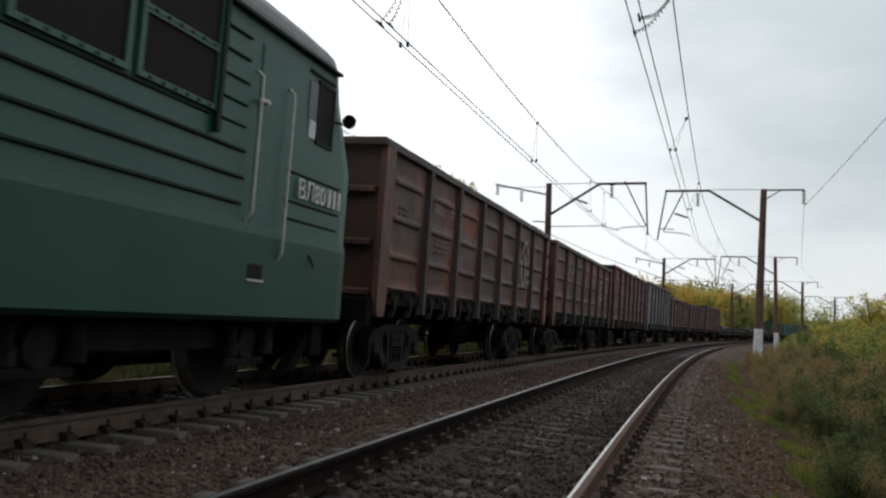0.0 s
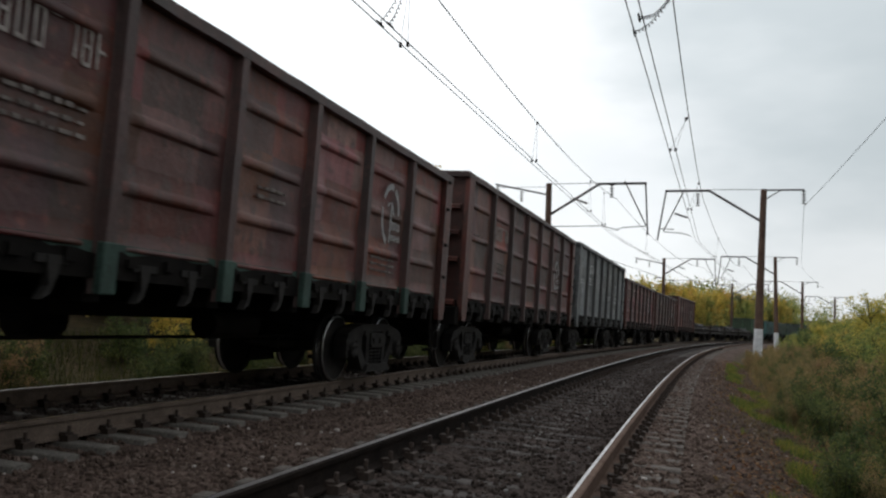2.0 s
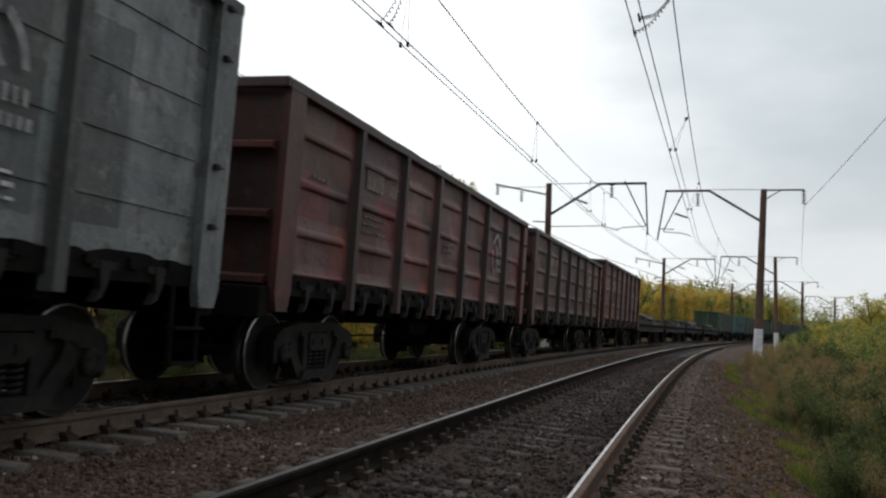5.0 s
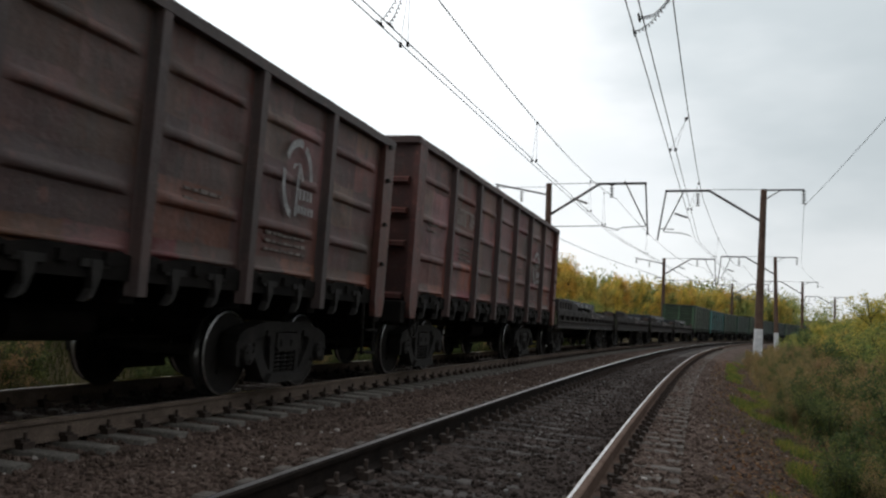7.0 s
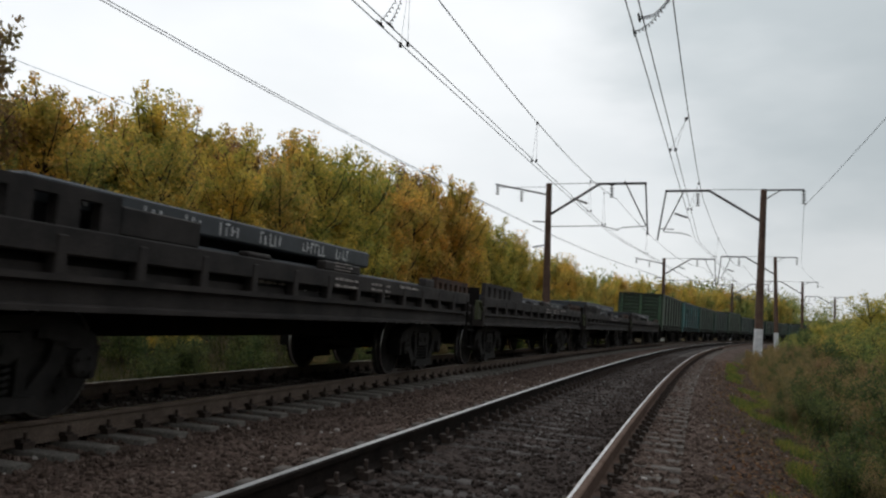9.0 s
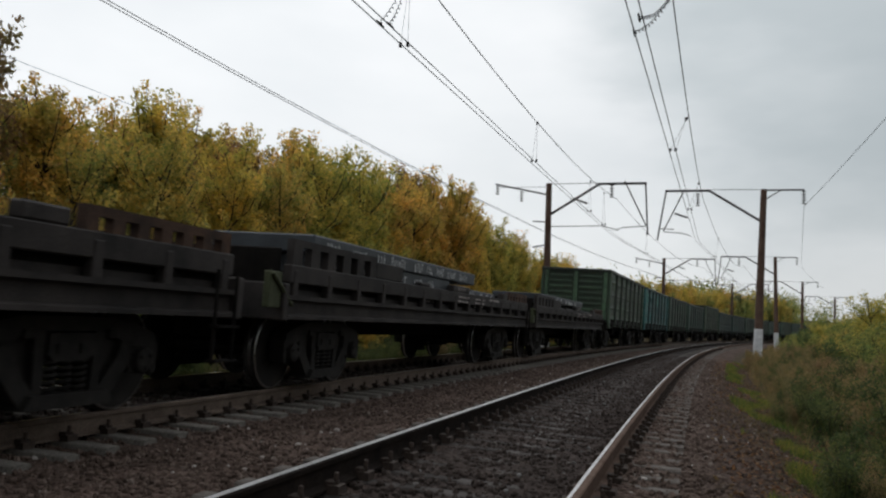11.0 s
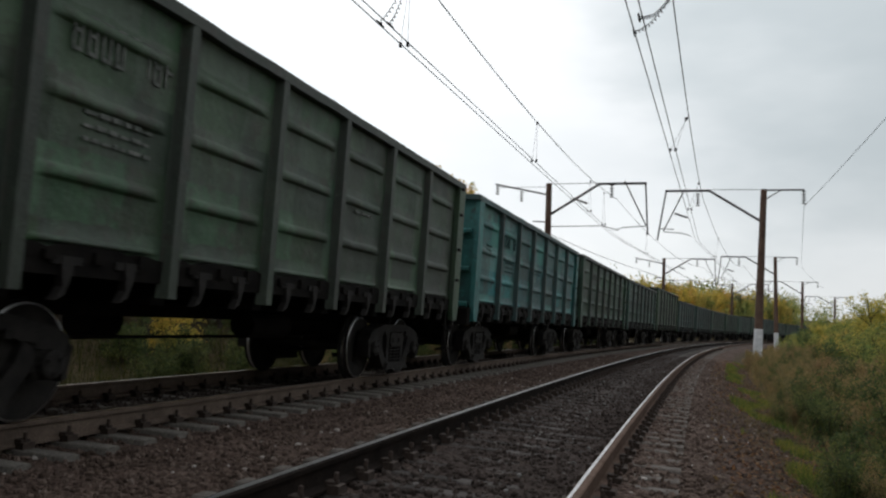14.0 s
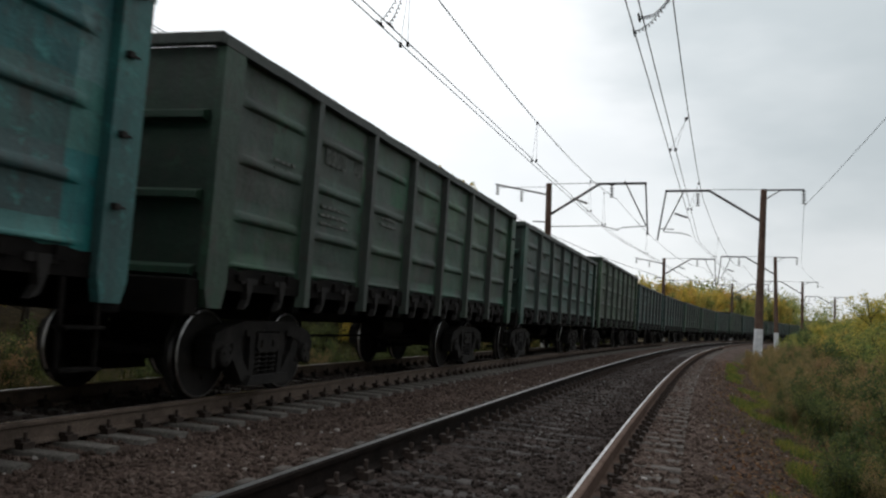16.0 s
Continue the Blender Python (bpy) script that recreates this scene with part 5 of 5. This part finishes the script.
def tree(seed, height, spread, material, label, n=9500, size=0.125):
    """A slender trunk, limbs, and many steep leafy shoots, so that the outline is feathery."""
    rnd = random.Random(seed)
    t = thing("tree", label, "tree", "trees beside the line")
    bm = bmesh.new()
    lean = Vector((rnd.uniform(-0.3, 0.3), rnd.uniform(-0.3, 0.3), 0))
    trunk = [Vector((0, 0, -0.3)) + lean * f * f + Vector((0.05 * math.sin(f * 9 + seed), 0.05 * math.cos(f * 7), f * height * 0.72)) for f in np.linspace(0, 1, 8)]
    tube(bm, trunk, 0.06 + height * 0.006, 7, r1=0.02)
    blobs = []
    for k in range(34):
        f = rnd.random() ** 0.8
        p = trunk[min(7, 1 + int(f * 6.9))]
        a = rnd.uniform(0, 2 * math.pi)
        reach = spread * (1.15 - 0.55 * f) * rnd.uniform(0.45, 1.05)
        rise = height * rnd.uniform(0.10, 0.30)
        q = p + Vector((reach * math.cos(a), reach * math.sin(a), rise))
        q.z = min(q.z, height * rnd.uniform(0.9, 1.02))
        tube(bm, [p, p.lerp(q, 0.5) + Vector((0.15 * reach * math.cos(a), 0.15 * reach * math.sin(a), -0.1)), q], 0.035, 4, r1=0.008)
        for j in range(5):
            g = 0.35 + 0.16 * j
            r = spread * rnd.uniform(0.14, 0.27) * (1.2 - 0.6 * g)
            o = Vector((rnd.gauss(0, 0.5), rnd.gauss(0, 0.5), rnd.gauss(0, 0.3))) * r
            blobs.append((p.lerp(q, g) + o, (r, r, r * 1.3)))
    part("trunk", bm, BARK, t)
    part("crown", leaf_cloud(seed, blobs, n, size, "crown", material), None, t)
    return t


def shrub(seed, height, spread, material, label, n=2500, size=0.07):
    rnd = random.Random(seed)
    t = thing("shrub", label, "shrub", "shrubs beside the line")
    bm = bmesh.new()
    blobs = []
    for k in range(12):
        a = rnd.uniform(0, 2 * math.pi)
        r = spread * rnd.uniform(0.2, 1)
        q = Vector((r * math.cos(a), r * math.sin(a), height * rnd.uniform(0.45, 1.0)))
        tube(bm, [(0.2 * q.x, 0.2 * q.y, -0.1), q * 0.6, q], 0.012, 4, r1=0.004)
        w = spread * rnd.uniform(0.2, 0.38)
        blobs.append((q, (w * 0.8, w * 0.8, w)))
        blobs.append((q * 0.6, (w, w, w)))
        blobs.append((Vector((q.x * 0.8, q.y * 0.8, height * 0.2)), (w, w, w * 0.7)))
    part("stem", bm, BARK, t)
    part("foliage", leaf_cloud(seed, blobs, n, size, "foliage", material), None, t)
    return t


def build_plants():
    rnd = random.Random(3)
    golds = "golden-leaved young tree in autumn colour"
    turn = "young tree turning from green to yellow"
    kinds = [tree(1, 7.6, 1.9, GOLD, golds), tree(2, 7.0, 1.9, DULL, turn), tree(3, 7.8, 1.7, GOLD, golds), tree(4, 7.4, 1.6, BROWN, "thin tree with reddish-brown leaves"), tree(5, 7.2, 2.0, MIXED, turn), tree(6, 6.0, 2.0, GREEN, "dull green bushy tree")]
    spots = []
    s = 11.5
    while s < 260:
        for row in range(4 if s < 70 else 2):
            u = 13.6 + row * 2.2 + rnd.uniform(-0.9, 0.9)
            if s > 70:
                u += (s - 70) * 0.02
            spots.append((s + rnd.uniform(-0.9, 0.9), u, row))
        s += 2.0 if s < 70 else 4.2
    for k, (s, u, row) in enumerate(spots):
        j = rnd.choice((0, 0, 1, 2, 2, 4, 3)) if row else rnd.choice((0, 1, 2, 4, 4, 0, 2))
        sc = float(np.interp(s, (12, 18, 24, 34, 46, 54, 62, 90, 140, 240), (0.82, 0.85, 0.94, 1.12, 1.17, 1.06, 0.95, 0.88, 1.0, 1.1))) * rnd.uniform(0.9, 1.1)
        if s > 70:
            j = rnd.choice((0, 0, 1, 2, 4, 5))
        t = copy_thing(kinds[j], Matrix.Translation(at(s, u, level(s, u))) @ pose(0, 0, 0, 0, 0, rnd.uniform(0, 360)))
        t.scale = (sc, sc, sc * rnd.uniform(0.92, 1.08))
    for j, t in enumerate(kinds):
        s, u = 5.0 - 2.0 * j, 16.0 + 2 * (j % 2)
        t.matrix_basis = Matrix.Translation(at(s, u, level(s, u)))
    # shrubs on the right bank and at the wood's edge
    sh = [shrub(11, 1.15, 0.75, WEED, "brownish thicket of dry weeds", 3800, 0.05), shrub(12, 1.7, 0.9, DULL, "green and yellow leafy shrub beside the line", 3600, 0.075), shrub(13, 1.3, 0.8, GREEN, "dull green shrub with small leaves", 3600, 0.06), shrub(14, 1.9, 0.9, GOLD, "yellow-leaved shrub on the bank", 3000, 0.075)]
    def put(kind, s, u, sc, sz=1.0):
        t = copy_thing(kind, Matrix.Translation(at(s, u, level(s, u))) @ pose(0, 0, 0, 0, 0, rnd.uniform(0, 360)))
        t.scale = (sc, sc, sc * sz)
    for k in range(125):
        s = 6 + 55 * rnd.random() ** 1.2
        u = rnd.uniform(-5.4, -2.75)
        put(sh[rnd.choice((0, 2, 2, 2) if s < 13 else (0, 0, 0, 0, 2))], s, u, rnd.uniform(0.7, 1.0) * (0.5 if u > -3.3 else 0.75 if u > -4.2 else 1.0))
    for k in range(95):
        s = 9 + 70 * rnd.random() ** 1.2
        u = -5.6 - 5.5 * rnd.random()
        put(sh[rnd.choice((0, 1, 1, 1, 2, 2))], s, u, rnd.uniform(0.95, 1.4))
    for k in range(52):
        s = 14 + 90 * rnd.random()
        u = -9.5 - 7 * rnd.random()
        put(sh[rnd.choice((1, 1, 2, 1, 3))], s, u, rnd.uniform(1.4, 2.0))
    for k in range(52):
        s = 4 + 70 * rnd.random()
        u = rnd.uniform(9.4, 12.4)
        put(sh[rnd.choice((1, 2, 2, 3))], s, u, rnd.uniform(0.7, 1.2))
    for k in range(46):
        s, u = 3 + 62 * rnd.random(), rnd.uniform(8.8, 10.4)
        put(sh[rnd.choice((0, 2, 2, 2))], s, u, rnd.uniform(0.55, 0.85))
    for j, t in enumerate(sh):
        t.matrix_basis = Matrix.Translation(at(24 + 5 * j, -6.2, level(14, -6.2)))
    # a taller tree at the wood's near edge, and low green bushes before the trees
    for s, u, j, sc in ((14.5, 14.2, 3, 1.0),):
        t = copy_thing(kinds[j], Matrix.Translation(at(s, u, level(s, u))))
        t.scale = (sc, sc, sc * 1.12)
    for s, u, sc in ((37, 13.0, 2.1), (39, 12.4, 2.0), (41, 12.8, 2.2), (74, 12.4, 2.9), (78, 12.0, 3.1), (82, 12.2, 3.0), (86, 12.4, 2.7)):
        put(sh[1], s, u, sc * 0.72)
    # unseen trees beside and behind the camera close the bank; added to block light
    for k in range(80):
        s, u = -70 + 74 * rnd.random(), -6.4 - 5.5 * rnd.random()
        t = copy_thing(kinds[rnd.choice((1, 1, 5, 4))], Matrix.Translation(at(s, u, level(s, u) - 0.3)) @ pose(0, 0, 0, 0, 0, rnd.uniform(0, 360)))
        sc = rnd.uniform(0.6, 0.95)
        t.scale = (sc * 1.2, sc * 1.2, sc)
    # a sapling on the right bank
    sap = tree(21, 2.9, 0.55, MIXED, "slender sapling with sparse green leaves", 420, 0.11)
    sap.matrix_basis = Matrix.Translation((8.15, 14.2, -0.7))
    # small trees along the right bank, and trees far to the right
    for k in range(48):
        s, u = 42 + 100 * rnd.random(), -7.5 - 9 * rnd.random()
        t = copy_thing(kinds[rnd.choice((1, 1, 1, 5, 4))], Matrix.Translation(at(s, u, level(s, u) - 0.5)) @ pose(0, 0, 0, 0, 0, rnd.uniform(0, 360)))
        sc = rnd.uniform(0.42, 0.62)
        t.scale = (sc * 1.2, sc * 1.2, sc)
    for k in range(30):
        s, u = 55 + 140 * rnd.random(), -14 - 34 * rnd.random()
        t = copy_thing(kinds[rnd.choice((1, 5, 5, 4))], Matrix.Translation(at(s, u, level(s, u) - 0.6)) @ pose(0, 0, 0, 0, 0, rnd.uniform(0, 360)))
        sc = rnd.uniform(0.65, 1.05)
        t.scale = (sc, sc, sc)
    # distant woods that close the view
    g = random.Random(9)
    blobs = []
    for k in range(420):
        s, u = 165 + 190 * g.random(), -75 + 125 * g.random()
        if -7 < u < 12:
            continue
        p = at(s, u, level(s, u))
        r = g.uniform(1.6, 3.2) * (0.8 if u < 0 else 1.0)
        for z in (r * 0.5, r * 1.4, r * 2.1):
            blobs.append((p + Vector((g.gauss(0, 0.6), g.gauss(0, 0.6), z)), (r, r, r * 0.9)))
    me = leaf_cloud(5, blobs, 42000, 0.55, "far_woods", DULL)
    tagged(new("far_woods", me), "distant mixed woods in early autumn colour", "woods", kind="stuff")
    # fallen leaves on the ballast shoulder
    g = np.random.default_rng(77)
    verts = []
    for k in range(9000):
        s, u = 5 + 40 * g.random() ** 1.5, -1.6 - 1.7 * g.random() ** 0.7
        p = at(s, u, level(s, u) + 0.012 + 0.03 * g.random())
        a = g.random() * 6.283
        e, f = Vector((math.cos(a), math.sin(a), g.normal() * 0.4)) * 0.028, Vector((-math.sin(a), math.cos(a), g.normal() * 0.4)) * 0.018
        verts += [p - e, p - f, p + e, p + f]
    me = bpy.data.meshes.new("leaf_litter")
    me.from_pydata(verts, [], [(i, i + 1, i + 2, i + 3) for i in range(0, len(verts), 4)])
    me.materials.append(LITTER)
    tagged(new("leaf_litter", me), "brown fallen leaves on the ballast shoulder", "leaves", kind="stuff")
    # grass: one blade field each side
    for name, material, label, n, ur, sr, hh in (("verge_grass", GRASS, "yellowing tufts of grass on the ballast edge", 42000, (-3.1, -2.05), (5, 45), 0.11), ("dry_weeds", WEED, "dry brown weed stalks on the bank", 4500, (-6.5, -2.9), (6, 60), 0.36), ("bank_grass", BANK, "rough yellow-green grass on the bank", 30000, (7.0, 13.0), (2, 80), 0.35)):
        g = np.random.default_rng(n)
        verts = []
        for k in range(n):
            s = sr[0] + (sr[1] - sr[0]) * g.random() ** 1.6
            u = ur[0] + (ur[1] - ur[0]) * g.random()
            if name == "verge_grass" and noise.noise(Vector((s * 0.45, u * 1.2, 4))) < 0.12:
                continue
            p = at(s, u, level(s, u) - 0.02)
            h = hh * (0.4 + g.random())
            a = g.random() * 6.283
            w = Vector((math.cos(a), math.sin(a), 0)) * (0.003 + 0.004 * g.random()) * (1 + s / 14)
            tip = p + Vector((g.normal() * 0.3 * h, g.normal() * 0.3 * h, h))
            verts += [p - w, p + w, tip]
        me = bpy.data.meshes.new(name)
        me.from_pydata(verts, [], [(i, i + 1, i + 2) for i in range(0, len(verts), 3)])
        me.materials.append(material)
        tagged(new(name, me), label, "grass", kind="stuff")


def build_stones():
    """Loose ballast near the camera: one joined field of broken stones."""
    g = np.random.default_rng(8)
    ico = np.array([(0, 0, 1), (0.89, 0, 0.45), (0.28, 0.85, 0.45), (-0.72, 0.53, 0.45), (-0.72, -0.53, 0.45), (0.28, -0.85, 0.45), (0.72, 0.53, -0.45), (-0.28, 0.85, -0.45), (-0.89, 0, -0.45), (-0.28, -0.85, -0.45), (0.72, -0.53, -0.45)])
    tri = [(0, 1, 2), (0, 2, 3), (0, 3, 4), (0, 4, 5), (0, 5, 1), (1, 6, 2), (2, 6, 7), (2, 7, 3), (3, 7, 8), (3, 8, 4), (4, 8, 9), (4, 9, 5), (5, 9, 10), (5, 10, 1), (1, 10, 6)]
    verts, faces, oily = [], [], []
    for k in range(64000):
        s = 2 + 38 * g.random() ** 1.9
        u = -2.9 + 9.6 * g.random()
        r = 0.011 + 0.019 * g.random() ** 1.8
        p = at(s, u, level(s, u) + r * 0.35)
        v = ico * (0.65 + 0.6 * g.random((11, 1))) * r * (0.7 + 0.6 * g.random(3))
        base = len(verts)
        oily += [1.0 if abs(u) < 0.76 or abs(u - GAP) < 0.76 else 0.0] * 11
        verts += [(p.x + a, p.y + b, p.z + c) for a, b, c in v]
        faces += [(base + a, base + b, base + c) for a, b, c in tri]
    me = bpy.data.meshes.new("ballast_stones")
    me.from_pydata(verts, [], faces)
    me.attributes.new("oily", "FLOAT", "POINT").data.foreach_set("value", oily)
    me.materials.append(stone_mat())
    tagged(new("ballast_stones", me), "loose broken brown and grey ballast stones", "ballast", kind="stuff")


def stone_mat():
    m, n, l, b = mat("mixed_ballast_stone", 1.0)
    b.inputs["Specular IOR Level"].default_value = 0.2
    g = n.new("ShaderNodeNewGeometry")
    co = n.new("ShaderNodeTexCoord").outputs["Object"]
    c = ramp(n, l, g.outputs["Random Per Island"], [(0.0, (0.046, 0.032, 0.025)), (0.5, (0.082, 0.058, 0.048)), (0.97, (0.122, 0.093, 0.079)), (0.985, (0.2, 0.17, 0.15)), (1.0, (0.4, 0.38, 0.36))])
    c = mixc(n, l, 1.0, c, oiled(n, l), "MULTIPLY")
    l.new(mixc(n, l, 1.0, c, ramp(n, l, noise_tex(n, l, co, 70, 3), [(0.3, (0.7, 0.7, 0.7)), (0.7, (1.25, 1.25, 1.25))]), "MULTIPLY"), b.inputs["Base Color"])
    return m


SPEED = 11.732


def train_at(t):
    """Where the first wagon's front corner is on the far track, in metres."""
    return 11.157 - SPEED * t


def motions():
    for ob, place in TRAIN:
        rows = []
        for k in range(33):
            t = 0.5 * k
            rows.append((t, on_track((train_at(t) + place) / KF, True)))
        walk(ob, rows)
    times = [k / FPS for k in range(481)]
    for sets, r in ((SETS, WHEEL_R), (LOCO_SETS, 0.625)):
        for ob, dx in sets:
            walk(ob, [(t, pose(dx, 0, r, 0, -math.degrees(SPEED * t / r) % 360, 0)) for t in times])


build_train()
build_overhead()
build_plants()
build_tracks()
build_stones()
motions()
